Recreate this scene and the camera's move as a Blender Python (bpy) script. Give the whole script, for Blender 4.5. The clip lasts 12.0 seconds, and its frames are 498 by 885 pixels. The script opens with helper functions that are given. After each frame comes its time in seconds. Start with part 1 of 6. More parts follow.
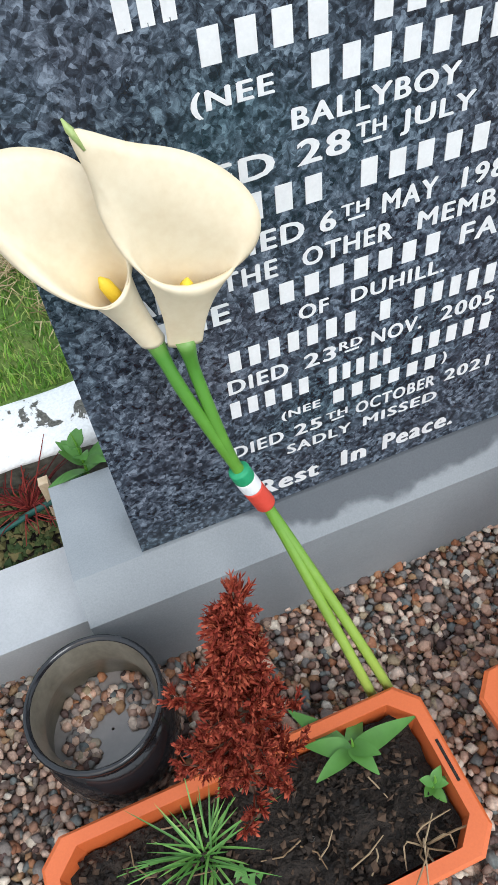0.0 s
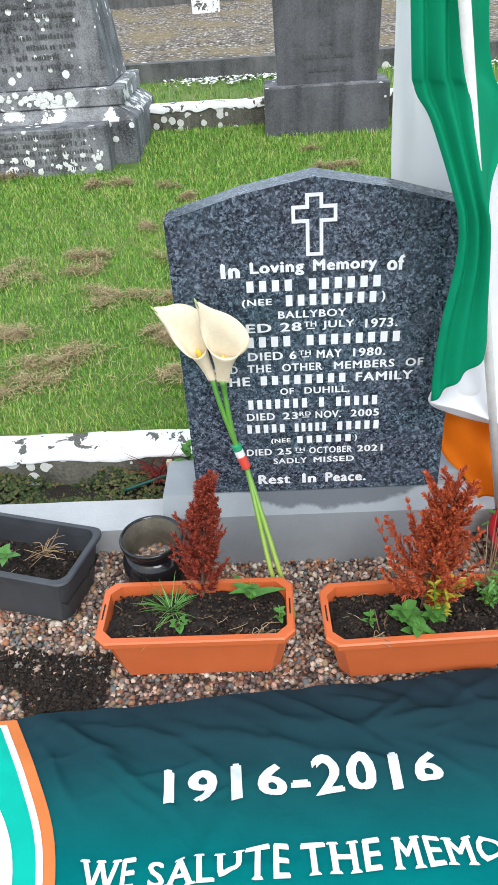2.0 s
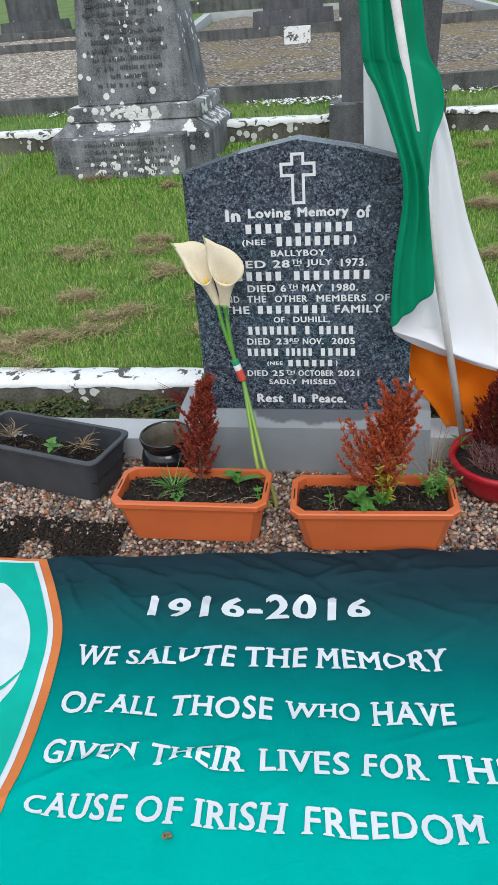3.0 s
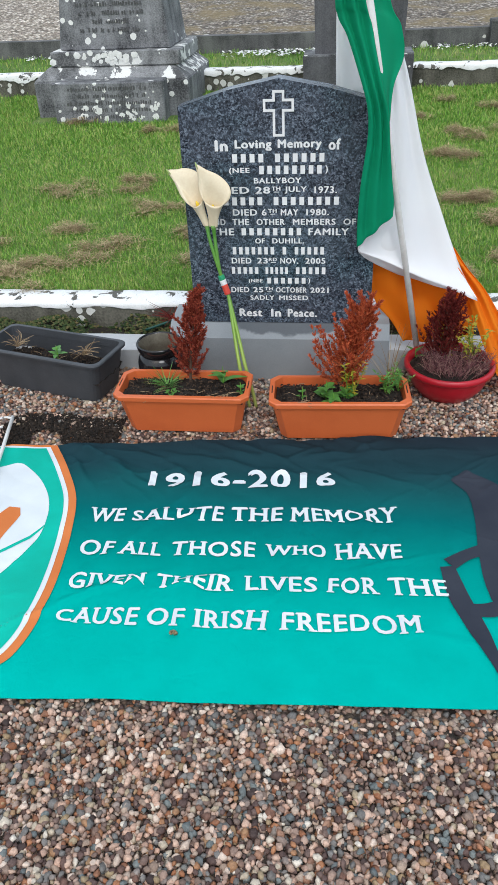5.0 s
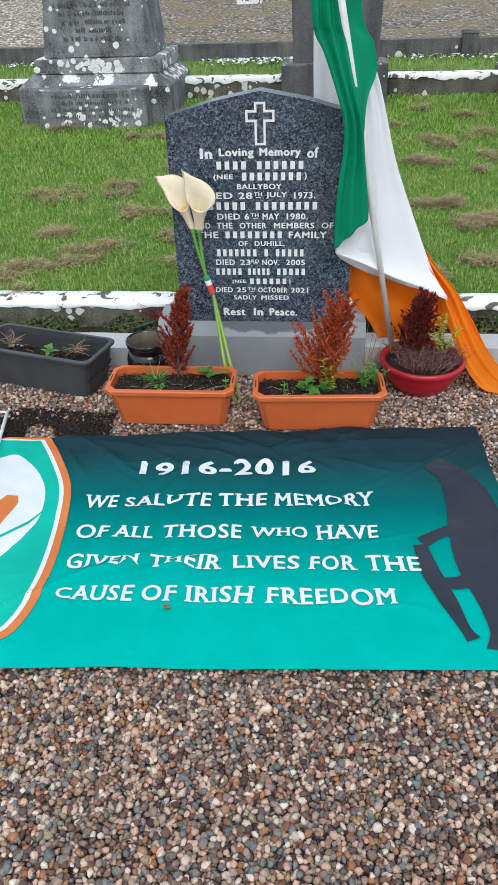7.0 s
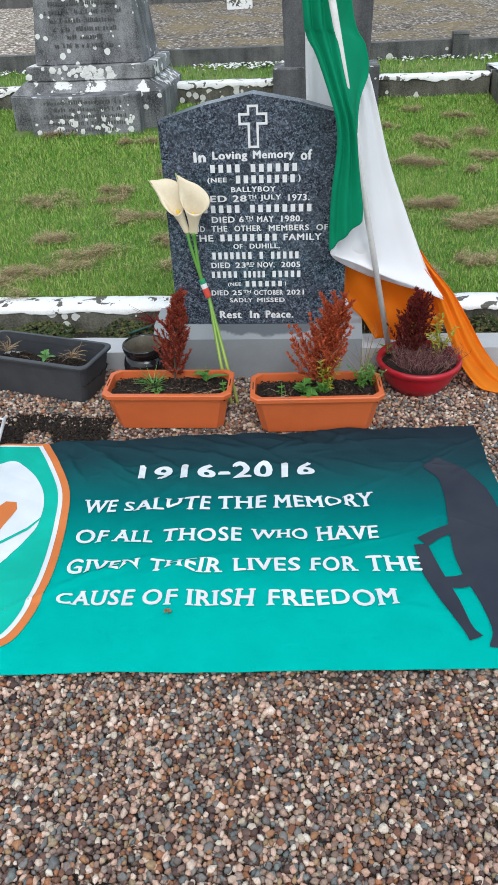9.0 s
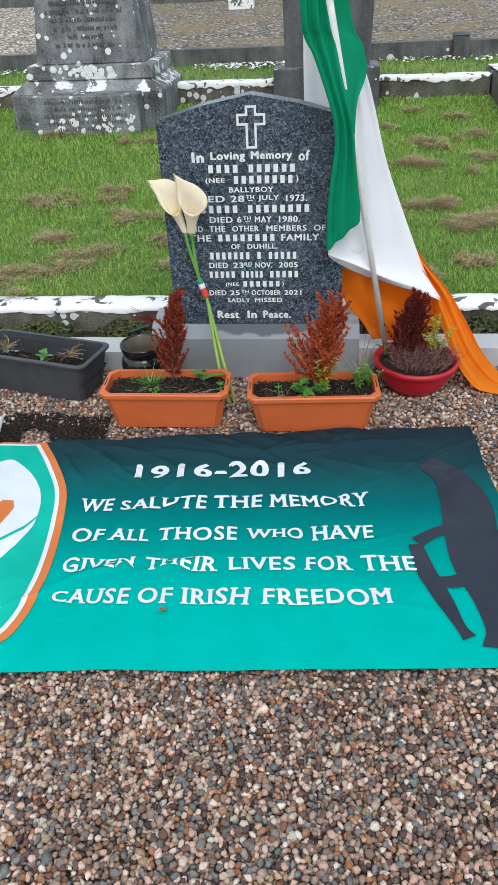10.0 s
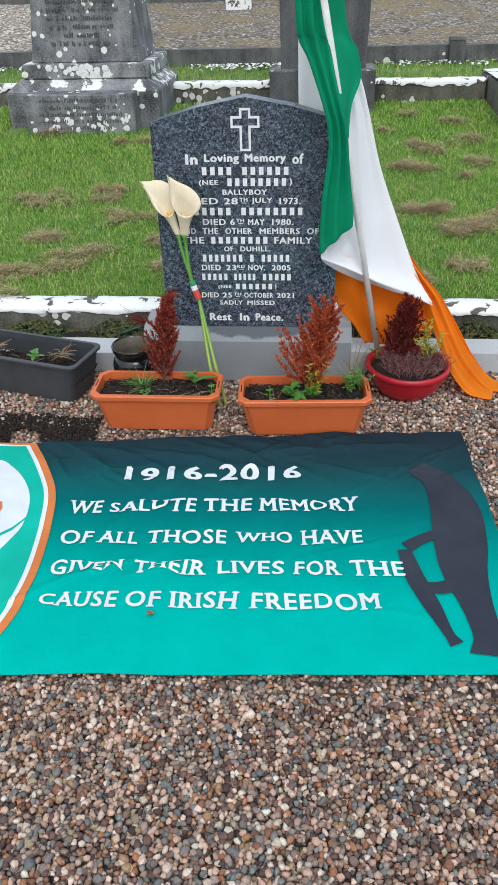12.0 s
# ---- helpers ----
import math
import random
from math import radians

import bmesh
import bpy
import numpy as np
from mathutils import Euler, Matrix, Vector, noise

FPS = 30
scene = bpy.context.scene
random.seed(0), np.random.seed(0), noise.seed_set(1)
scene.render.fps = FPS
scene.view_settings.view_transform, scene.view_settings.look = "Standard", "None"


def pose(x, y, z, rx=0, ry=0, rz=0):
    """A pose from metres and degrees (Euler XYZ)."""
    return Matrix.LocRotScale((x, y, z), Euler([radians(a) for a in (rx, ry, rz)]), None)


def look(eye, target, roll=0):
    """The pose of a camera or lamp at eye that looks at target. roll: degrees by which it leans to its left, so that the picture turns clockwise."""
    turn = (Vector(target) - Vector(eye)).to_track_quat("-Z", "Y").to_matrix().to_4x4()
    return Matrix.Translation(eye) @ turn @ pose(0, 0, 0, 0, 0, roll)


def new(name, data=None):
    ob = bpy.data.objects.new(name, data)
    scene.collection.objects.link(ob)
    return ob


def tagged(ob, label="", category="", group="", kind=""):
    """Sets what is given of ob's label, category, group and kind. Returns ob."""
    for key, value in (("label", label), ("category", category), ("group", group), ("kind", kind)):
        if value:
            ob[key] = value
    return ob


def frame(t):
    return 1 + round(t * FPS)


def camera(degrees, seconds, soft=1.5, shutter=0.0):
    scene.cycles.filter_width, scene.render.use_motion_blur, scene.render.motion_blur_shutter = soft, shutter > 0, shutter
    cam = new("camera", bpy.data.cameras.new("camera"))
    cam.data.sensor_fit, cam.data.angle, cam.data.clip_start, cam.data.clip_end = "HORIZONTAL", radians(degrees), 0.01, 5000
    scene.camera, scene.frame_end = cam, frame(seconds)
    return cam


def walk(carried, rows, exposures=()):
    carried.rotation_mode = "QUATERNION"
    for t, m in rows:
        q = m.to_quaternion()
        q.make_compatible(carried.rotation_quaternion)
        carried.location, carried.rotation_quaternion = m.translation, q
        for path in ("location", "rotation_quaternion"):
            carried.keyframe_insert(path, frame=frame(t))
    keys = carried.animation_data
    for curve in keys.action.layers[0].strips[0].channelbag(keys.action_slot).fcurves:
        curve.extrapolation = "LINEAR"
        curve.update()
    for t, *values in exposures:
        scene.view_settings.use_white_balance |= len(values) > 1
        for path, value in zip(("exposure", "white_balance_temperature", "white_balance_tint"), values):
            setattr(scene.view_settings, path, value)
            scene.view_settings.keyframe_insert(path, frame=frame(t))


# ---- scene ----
cam = camera(37.7, 12.0, soft=0.6)
PATH = [
    (0, (-0.341, -0.624, 1.194), (-0.004, 0.604, -0.348), -8.3),
    (0.3, (-0.337, -0.773, 1.334), (-0.013, 0.624, -0.06), -6.4),
    (0.5, (-0.351, -0.747, 1.34), (0.035, 0.647, -0.041), -4.3),
    (0.7, (-0.27, -0.904, 1.363), (-0.012, 0.615, 0.105), -7.9),
    (1, (-0.195, -1.068, 1.515), (-0.088, 0.455, 0.226), -7.1),
    (1.2, (-0.168, -1.195, 1.592), (-0.115, 0.355, 0.330), -6.5),
    (1.5, (-0.146, -1.454, 1.648), (-0.108, 0.149, 0.452), -4.7),
    (2, (-0.090, -1.820, 1.680), (-0.177, -0.171, 0.554), -4.1),
    (2.1, (0.036, -1.916, 1.648), (-0.166, -0.256, 0.551), -6.1),
    (2.5, (0.236, -2.113, 1.628), (-0.147, -0.461, 0.568), -8.5),
    (3, (0.243, -2.416, 1.604), (-0.072, -0.741, 0.557), -4.7),
    (3.2, (0.242, -2.502, 1.58), (-0.049, -0.828, 0.524), -4.2),
    (4.8, (0.299, -2.874, 1.625), (0.026, -1.248, 0.494), -3.6),
    (5, (0.247, -2.893, 1.624), (0.023, -1.262, 0.488), -2.7),
    (5.5, (0.195, -2.935, 1.623), (-0.01, -1.299, 0.491), -2.5),
    (6, (0.228, -3.001, 1.656), (0.053, -1.361, 0.524), -1.9),
    (6.5, (0.239, -3.037, 1.661), (0.074, -1.397, 0.529), -1.8),
    (7, (0.246, -3.056, 1.672), (0.076, -1.413, 0.544), -2.0),
    (9, (0.242, -3.057, 1.665), (0.079, -1.407, 0.546), -2.8),
    (9.5, (0.249, -3.063, 1.669), (0.084, -1.414, 0.55), -2.8),
    (10, (0.259, -3.064, 1.669), (0.094, -1.415, 0.55), -2.6),
    (10.5, (0.253, -3.063, 1.67), (0.098, -1.413, 0.551), -2.0),
    (11, (0.275, -3.066, 1.671), (0.125, -1.413, 0.555), -1.8),
    (11.5, (0.27, -3.055, 1.668), (0.12, -1.403, 0.55), -1.8),
    (12, (0.268, -3.053, 1.675), (0.122, -1.402, 0.556), -1.6),
]
walk(cam, [(t, look(eye, target, roll)) for t, eye, target, roll in PATH], [(0, 0.3), (0.5, 0.36), (1.0, 0.48), (1.5, 0.56), (2.0, 0.38), (2.5, 0.03), (3.0, -0.15), (5.0, -0.05), (12.0, -0.05)])

# ---- light ----
world = bpy.data.worlds.new("overcast")
scene.world = world
world.use_nodes = True
wn = world.node_tree
sky = wn.nodes.new("ShaderNodeTexSky")
sky.sky_type = 'NISHITA'
sky.sun_disc = False
sky.sun_elevation, sky.sun_rotation = radians(48), radians(200)
sky.air_density, sky.dust_density, sky.ozone_density = 1.0, 5.0, 1.0
soft_sky = wn.nodes.new("ShaderNodeMixRGB")
soft_sky.inputs[0].default_value = 0.75
soft_sky.inputs[2].default_value = (6.5, 7.5, 8.5, 1)
wn.links.new(sky.outputs[0], soft_sky.inputs[1])
wn.links.new(soft_sky.outputs[0], wn.nodes["Background"].inputs[0])
wn.nodes["Background"].inputs[1].default_value = 0.165
sun = new("sun", bpy.data.lights.new("sun", 'SUN'))
sun.data.energy, sun.data.angle, sun.data.color = 1.2, radians(25), (0.97, 0.98, 0.98)
sun.matrix_world = look((1.5, -4.7, 5.4), (0, 0, 0))

# ---- materials ----


def node(nt, kind, **inputs):
    n = nt.nodes.new(kind)
    for k, v in inputs.items():
        n.inputs[k.replace("_", " ")].default_value = v
    return n


def ramp(nt, fac, stops):
    r = nt.nodes.new("ShaderNodeValToRGB")
    el = r.color_ramp.elements
    while len(el) < len(stops):
        el.new(0.5)
    for e, (p, c) in zip(el, stops):
        e.position, e.color = p, (*c, 1)
    nt.links.new(fac, r.inputs[0])
    return r.outputs[0]


def mixed(nt, fac, a, b, how='MIX'):
    m = nt.nodes.new("ShaderNodeMixRGB")
    m.blend_type = how
    for k, v in ((0, fac), (1, a), (2, b)):
        if isinstance(v, (int, float)):
            m.inputs[k].default_value = v
        elif isinstance(v, tuple):
            m.inputs[k].default_value = (*v, 1)
        else:
            nt.links.new(v, m.inputs[k])
    return m.outputs[0]


def blank(name, rough=0.6, metal=0.0):
    m = bpy.data.materials.new(name)
    m.use_nodes = True
    nt = m.node_tree
    b = nt.nodes["Principled BSDF"]
    b.inputs["Roughness"].default_value, b.inputs["Metallic"].default_value = rough, metal
    co = nt.nodes.new("ShaderNodeTexCoord").outputs["Object"]
    return m, nt, b, co


def noised(nt, co, scale, detail=4.0, rough=0.55, distort=0.0):
    n = node(nt, "ShaderNodeTexNoise", Scale=scale, Detail=detail, Roughness=rough, Distortion=distort)
    nt.links.new(co, n.inputs["Vector"])
    return n.outputs[0]


def bumped(nt, b, height, strength=0.3, dist=0.01):
    n = node(nt, "ShaderNodeBump", Strength=strength, Distance=dist)
    nt.links.new(height, n.inputs["Height"])
    nt.links.new(n.outputs[0], b.inputs["Normal"])


def surf(name, dark, light, big=6.0, fine=120.0, rough=0.6, bump=0.25, dist=0.004, metal=0.0, fine_mix=0.35):
    """Two scales of variation between two colours, with fine relief."""
    m, nt, b, co = blank(name, rough, metal)
    n1, n2 = noised(nt, co, big, 5), noised(nt, co, fine, 3)
    f = mixed(nt, fine_mix, n1, n2)
    c = ramp(nt, f, [(0.3, dark), (0.7, light)])
    nt.links.new(c, b.inputs["Base Color"])
    bumped(nt, b, n2, bump, dist)
    return m


def stone_lichen(name, dark, light, blotch, size=9.0, cut=0.45, lichen=(0.72, 0.72, 0.68), crust=0.0):
    """Weathered stone with rain streaks and round pale lichen."""
    m, nt, b, co = blank(name, 0.85)
    n1, n2 = noised(nt, co, 4, 6, 0.6), noised(nt, co, 90, 3)
    mp = nt.nodes.new("ShaderNodeMapping")
    mp.inputs["Scale"].default_value = (9, 9, 0.9)
    nt.links.new(co, mp.inputs[0])
    streak = noised(nt, mp.outputs[0], 1.0, 4)
    c = ramp(nt, mixed(nt, 0.3, mixed(nt, 0.5, n1, streak), n2), [(0.40, dark), (0.60, light)])
    v = node(nt, "ShaderNodeTexVoronoi", Scale=size, Randomness=1.0)
    wob = node(nt, "ShaderNodeVectorMath")
    wob.operation = 'MULTIPLY_ADD'
    col = node(nt, "ShaderNodeTexNoise", Scale=14.0, Detail=3.0)
    nt.links.new(co, col.inputs["Vector"])
    nt.links.new(col.outputs["Color"], wob.inputs[0])
    wob.inputs[1].default_value = (0.02, 0.02, 0.02)
    nt.links.new(co, wob.inputs[2])
    nt.links.new(wob.outputs[0], v.inputs["Vector"])
    sep = node(nt, "ShaderNodeSeparateColor")
    nt.links.new(v.outputs["Color"], sep.inputs[0])
    rad = node(nt, "ShaderNodeMath")
    rad.operation = 'MULTIPLY_ADD'
    nt.links.new(sep.outputs[0], rad.inputs[0])
    rad.inputs[1].default_value, rad.inputs[2].default_value = cut, -cut * (1 - blotch)
    less = node(nt, "ShaderNodeMath")
    less.operation = 'LESS_THAN'
    nt.links.new(v.outputs["Distance"], less.inputs[0])
    nt.links.new(rad.outputs[0], less.inputs[1])
    pale = mixed(nt, n2, tuple(0.75 * k for k in lichen), lichen)
    c = mixed(nt, less.outputs[0], c, pale)
    if crust:
        c = mixed(nt, ramp(nt, noised(nt, co, 6, 5, 0.6), [(1 - crust, (0, 0, 0)), (1.015 - crust, (1, 1, 1))]), c, pale)
    nt.links.new(c, b.inputs["Base Color"])
    bumped(nt, b, mixed(nt, 0.5, n1, n2), 0.5, 0.008)
    return m


def granite():
    m, nt, b, co = blank("blue_pearl_granite", 0.22)
    v = node(nt, "ShaderNodeTexVoronoi", Scale=175.0)
    bent = node(nt, "ShaderNodeTexNoise", Scale=55.0, Detail=3.0)
    nt.links.new(co, bent.inputs["Vector"])
    warp = node(nt, "ShaderNodeVectorMath")
    warp.operation = 'MULTIPLY_ADD'
    nt.links.new(bent.outputs["Color"], warp.inputs[0])
    warp.inputs[1].default_value = (0.012, 0.012, 0.012)
    nt.links.new(co, warp.inputs[2])
    nt.links.new(warp.outputs[0], v.inputs["Vector"])
    sep = node(nt, "ShaderNodeSeparateColor")
    nt.links.new(v.outputs["Color"], sep.inputs[0])
    n = noised(nt, co, 70, 6, 0.72, 1.2)
    f = mixed(nt, 0.80, sep.outputs[0], n)
    c = ramp(nt, f, [(0.37, (0.011, 0.015, 0.022)), (0.47, (0.038, 0.049, 0.067)), (0.56, (0.095, 0.118, 0.152)), (0.67, (0.24, 0.29, 0.35))])
    # broad greenish and reddish tints: reflections painted into the base colour
    c = mixed(nt, 0.5, c, ramp(nt, noised(nt, co, 3.2, 3), [(0.36, (0.55, 0.86, 0.84)), (0.5, (0.92, 0.96, 1.0)), (0.64, (1.0, 0.90, 0.92))]), 'MULTIPLY')
    nt.links.new(c, b.inputs["Base Color"])
    nt.links.new(ramp(nt, noised(nt, co, 9, 3), [(0.3, (0.2, 0.2, 0.2)), (0.7, (0.34, 0.34, 0.34))]), b.inputs["Roughness"])
    b.inputs["Specular IOR Level"].default_value = 0.55
    return m


def pebble_mat(name, source):
    m, nt, b, co = blank(name, 0.55)
    b.inputs["Specular IOR Level"].default_value = 0.22
    if source == "island":
        r = nt.nodes.new("ShaderNodeNewGeometry").outputs["Random Per Island"]
    else:
        r = nt.nodes.new("ShaderNodeObjectInfo").outputs["Random"]
    c = ramp(nt, r, [(0.0, (0.06, 0.045, 0.043)), (0.07, (0.14, 0.095, 0.085)), (0.13, (0.32, 0.165, 0.105)), (0.18, (0.16, 0.155, 0.15)), (0.25, (0.25, 0.235, 0.225)), (0.31, (0.56, 0.39, 0.31)), (0.38, (0.66, 0.49, 0.40)), (0.43, (0.12, 0.085, 0.08)),
                     (0.50, (0.20, 0.145, 0.125)), (0.56, (0.40, 0.31, 0.25)), (0.63, (0.78, 0.66, 0.57)), (0.69, (0.62, 0.42, 0.33)), (0.74, (0.13, 0.145, 0.15)), (0.80, (0.21, 0.23, 0.225)), (0.86, (0.42, 0.22, 0.14)), (0.93, (0.34, 0.27, 0.18)), (1.0, (0.78, 0.72, 0.64))])
    n = noised(nt, co, 160, 4)
    rich = node(nt, "ShaderNodeHueSaturation", Hue=0.497, Saturation=1.18, Value=1.08)
    nt.links.new(c, rich.inputs["Color"])
    c = rich.outputs[0]
    c = mixed(nt, 0.6, c, ramp(nt, n, [(0.35, (0.42, 0.40, 0.39)), (0.65, (1.0, 0.98, 0.95))]), 'MULTIPLY')
    nt.links.new(c, b.inputs["Base Color"])
    bumped(nt, b, n, 0.4, 0.003)
    return m


def ground_mat():
    """Dark grit under the gravel, turf beyond the low wall."""
    m, nt, b, co = blank("ground", 0.9)
    n1, n2, n3 = noised(nt, co, 1.1, 5, 0.65), noised(nt, co, 60, 4), noised(nt, co, 7, 4)
    turf = ramp(nt, mixed(nt, 0.4, n1, n3), [(0.36, (0.08, 0.17, 0.026)), (0.5, (0.135, 0.24, 0.042)), (0.60, (0.21, 0.27, 0.07)), (0.72, (0.30, 0.27, 0.12))])
    turf = mixed(nt, 0.6, turf, ramp(nt, n2, [(0.3, (0.3, 0.3, 0.3)), (0.7, (1, 1, 1))]), 'MULTIPLY')
    grit = ramp(nt, n2, [(0.3, (0.035, 0.028, 0.024)), (0.7, (0.12, 0.095, 0.08))])
    cells = node(nt, "ShaderNodeTexVoronoi", Scale=62.0)
    nt.links.new(co, cells.inputs["Vector"])
    tone = node(nt, "ShaderNodeSeparateColor")
    nt.links.new(cells.outputs["Color"], tone.inputs[0])
    stones = ramp(nt, tone.outputs[0], [(0.0, (0.08, 0.06, 0.05)), (0.3, (0.28, 0.18, 0.125)), (0.5, (0.19, 0.18, 0.175)), (0.75, (0.46, 0.32, 0.24)), (1.0, (0.66, 0.55, 0.45))])
    # crevice shade round each flat stone cell, multiplied into its colour
    gaps = ramp(nt, cells.outputs["Distance"], [(0.25, (1, 1, 1)), (0.62, (0.12, 0.11, 0.10))])
    grit = mixed(nt, 0.85, grit, mixed(nt, 1.0, stones, gaps, 'MULTIPLY'))
    sep = node(nt, "ShaderNodeSeparateXYZ")
    nt.links.new(co, sep.inputs[0])
    far = node(nt, "ShaderNodeMath")
    far.operation = 'GREATER_THAN'
    nt.links.new(sep.outputs[1], far.inputs[0])
    far.inputs[1].default_value = 0.36
    nt.links.new(mixed(nt, far.outputs[0], grit, turf), b.inputs["Base Color"])
    bumped(nt, b, n2, 0.8, 0.02)
    return m


def island_mat(name, stops, rough=0.55, grain=150.0, trans=0.0, spec=0.4):
    """Leaves and blades: colour varies from one to the next."""
    m, nt, b, co = blank(name, rough)
    r = nt.nodes.new("ShaderNodeNewGeometry").outputs["Random Per Island"]
    c = ramp(nt, mixed(nt, 0.35, r, noised(nt, co, 3.0, 3)), stops)
    c = mixed(nt, 0.3, c, ramp(nt, noised(nt, co, grain, 2), [(0.3, (0.5, 0.5, 0.5)), (0.7, (1, 1, 1))]), 'MULTIPLY')
    nt.links.new(c, b.inputs["Base Color"])
    b.inputs["Specular IOR Level"].default_value = spec
    b.inputs["Subsurface Weight"].default_value = trans
    b.inputs["Subsurface Radius"].default_value = (0.004, 0.004, 0.002)
    return m


def cloth(name, dark, light, weave=900.0, rough=0.75, thin=0.0):
    m, nt, b, co = blank(name, rough)
    n1, n2 = noised(nt, co, 5, 4), noised(nt, co, weave, 2)
    nt.links.new(ramp(nt, mixed(nt, 0.3, n1, n2), [(0.3, dark), (0.7, light)]), b.inputs["Base Color"])
    b.inputs["Specular IOR Level"].default_value = 0.15
    bumped(nt, b, n2, 0.15, 0.001)
    if thin:
        t = node(nt, "ShaderNodeBsdfTranslucent")
        t.inputs[0].default_value = (*light, 1)
        mx = node(nt, "ShaderNodeMixShader")
        mx.inputs[0].default_value = thin
        nt.links.new(b.outputs[0], mx.inputs[1])
        nt.links.new(t.outputs[0], mx.inputs[2])
        nt.links.new(mx.outputs[0], nt.nodes["Material Output"].inputs[0])
    return m


def banner_cloth():
    """Printed cloth that runs from slate navy at its top hem to bright teal below."""
    m, nt, b, co = blank("banner_cloth", 0.75)
    sep = node(nt, "ShaderNodeSeparateXYZ")
    nt.links.new(co, sep.inputs[0])
    f = node(nt, "ShaderNodeMapRange")
    f.inputs["From Min"].default_value, f.inputs["From Max"].default_value = -0.54, -1.78
    nt.links.new(sep.outputs[1], f.inputs[0])
    c = ramp(nt, f.outputs[0], [(0.0, (0.022, 0.034, 0.046)), (0.18, (0.016, 0.060, 0.074)), (0.38, (0.002, 0.155, 0.158)), (0.56, (0.0, 0.305, 0.268)), (0.72, (0.0, 0.445, 0.380)), (1.0, (0.0, 0.52, 0.44))])
    n1, n2 = noised(nt, co, 7, 5), noised(nt, co, 1200, 2)
    c = mixed(nt, 0.30, c, ramp(nt, n1, [(0.3, (0.68, 0.72, 0.72)), (0.65, (1, 1, 1))]), 'MULTIPLY')
    nt.links.new(c, b.inputs["Base Color"])
    b.inputs["Specular IOR Level"].default_value = 0.01
    bumped(nt, b, mixed(nt, 0.25, noised(nt, co, 22, 4, 0.6, 0.6), n2), 0.7, 0.012)
    return m


def lily_stem():
    """Plastic stem, yellow-green at its foot and deeper green towards the bloom."""
    m, nt, b, co = blank("lily_stem", 0.38)
    sep = node(nt, "ShaderNodeSeparateXYZ")
    nt.links.new(co, sep.inputs[0])
    n = noised(nt, co, 40, 4)
    c = ramp(nt, sep.outputs[2], [(0.0, (0.42, 0.46, 0.13)), (0.22, (0.30, 0.42, 0.07)), (0.42, (0.15, 0.33, 0.04)), (0.68, (0.08, 0.26, 0.035)), (0.73, (0.30, 0.44, 0.14))])
    nt.links.new(mixed(nt, 0.5, c, ramp(nt, n, [(0.3, (0.7, 0.75, 0.7)), (0.7, (1, 1, 1))]), 'MULTIPLY'), b.inputs["Base Color"])
    bumped(nt, b, n, 0.1, 0.001)
    return m


def limewash():
    """White limewash, flaked off in patches to the dark stone."""
    m, nt, b, co = blank("flaking_limewash", 0.85)
    n1, n2 = noised(nt, co, 11, 5, 0.6, 0.4), noised(nt, co, 170, 3)
    white = ramp(nt, mixed(nt, 0.5, n1, n2), [(0.3, (0.66, 0.66, 0.64)), (0.6, (0.88, 0.88, 0.87))])
    c = mixed(nt, ramp(nt, n1, [(0.415, (1, 1, 1)), (0.43, (0, 0, 0))]), white, ramp(nt, n2, [(0.3, (0.05, 0.05, 0.04)), (0.7, (0.16, 0.15, 0.13))]))
    nt.links.new(c, b.inputs["Base Color"])
    bumped(nt, b, mixed(nt, 0.5, n1, n2), 0.5, 0.006)
    return m


def base_stone():
    """Grey honed stone with a dark damp stain spreading from under the slab."""
    m, nt, b, co = blank("grey_honed_base", 0.75)
    n1, n2 = noised(nt, co, 4, 5), noised(nt, co, 380, 3)
    c = ramp(nt, mixed(nt, 0.4, n1, n2), [(0.3, (0.20, 0.22, 0.235)), (0.7, (0.31, 0.33, 0.345))])
    sep = node(nt, "ShaderNodeSeparateXYZ")
    nt.links.new(co, sep.inputs[0])
    far = node(nt, "ShaderNodeMath")
    far.operation = 'SUBTRACT'
    nt.links.new(sep.outputs[0], far.inputs[0])
    far.inputs[1].default_value = 0.06
    sq = node(nt, "ShaderNodeMath")
    sq.operation = 'MULTIPLY'
    nt.links.new(far.outputs[0], sq.inputs[0])
    nt.links.new(far.outputs[0], sq.inputs[1])
    h = node(nt, "ShaderNodeMath")
    h.operation = 'MULTIPLY_ADD'
    nt.links.new(sq.outputs[0], h.inputs[0])
    h.inputs[1].default_value = -0.45
    nt.links.new(sep.outputs[2], h.inputs[2])
    w = node(nt, "ShaderNodeMath")
    w.operation = 'MULTIPLY_ADD'
    nt.links.new(noised(nt, co, 13, 3), w.inputs[0])
    w.inputs[1].default_value = 0.05
    nt.links.new(h.outputs[0], w.inputs[2])
    wet = ramp(nt, w.outputs[0], [(0.233, (0, 0, 0)), (0.240, (1, 1, 1))])
    nt.links.new(mixed(nt, wet, c, mixed(nt, 0.8, c, (0.22, 0.23, 0.26), 'MULTIPLY')), b.inputs["Base Color"])
    bumped(nt, b, n2, 0.15, 0.001)
    return m


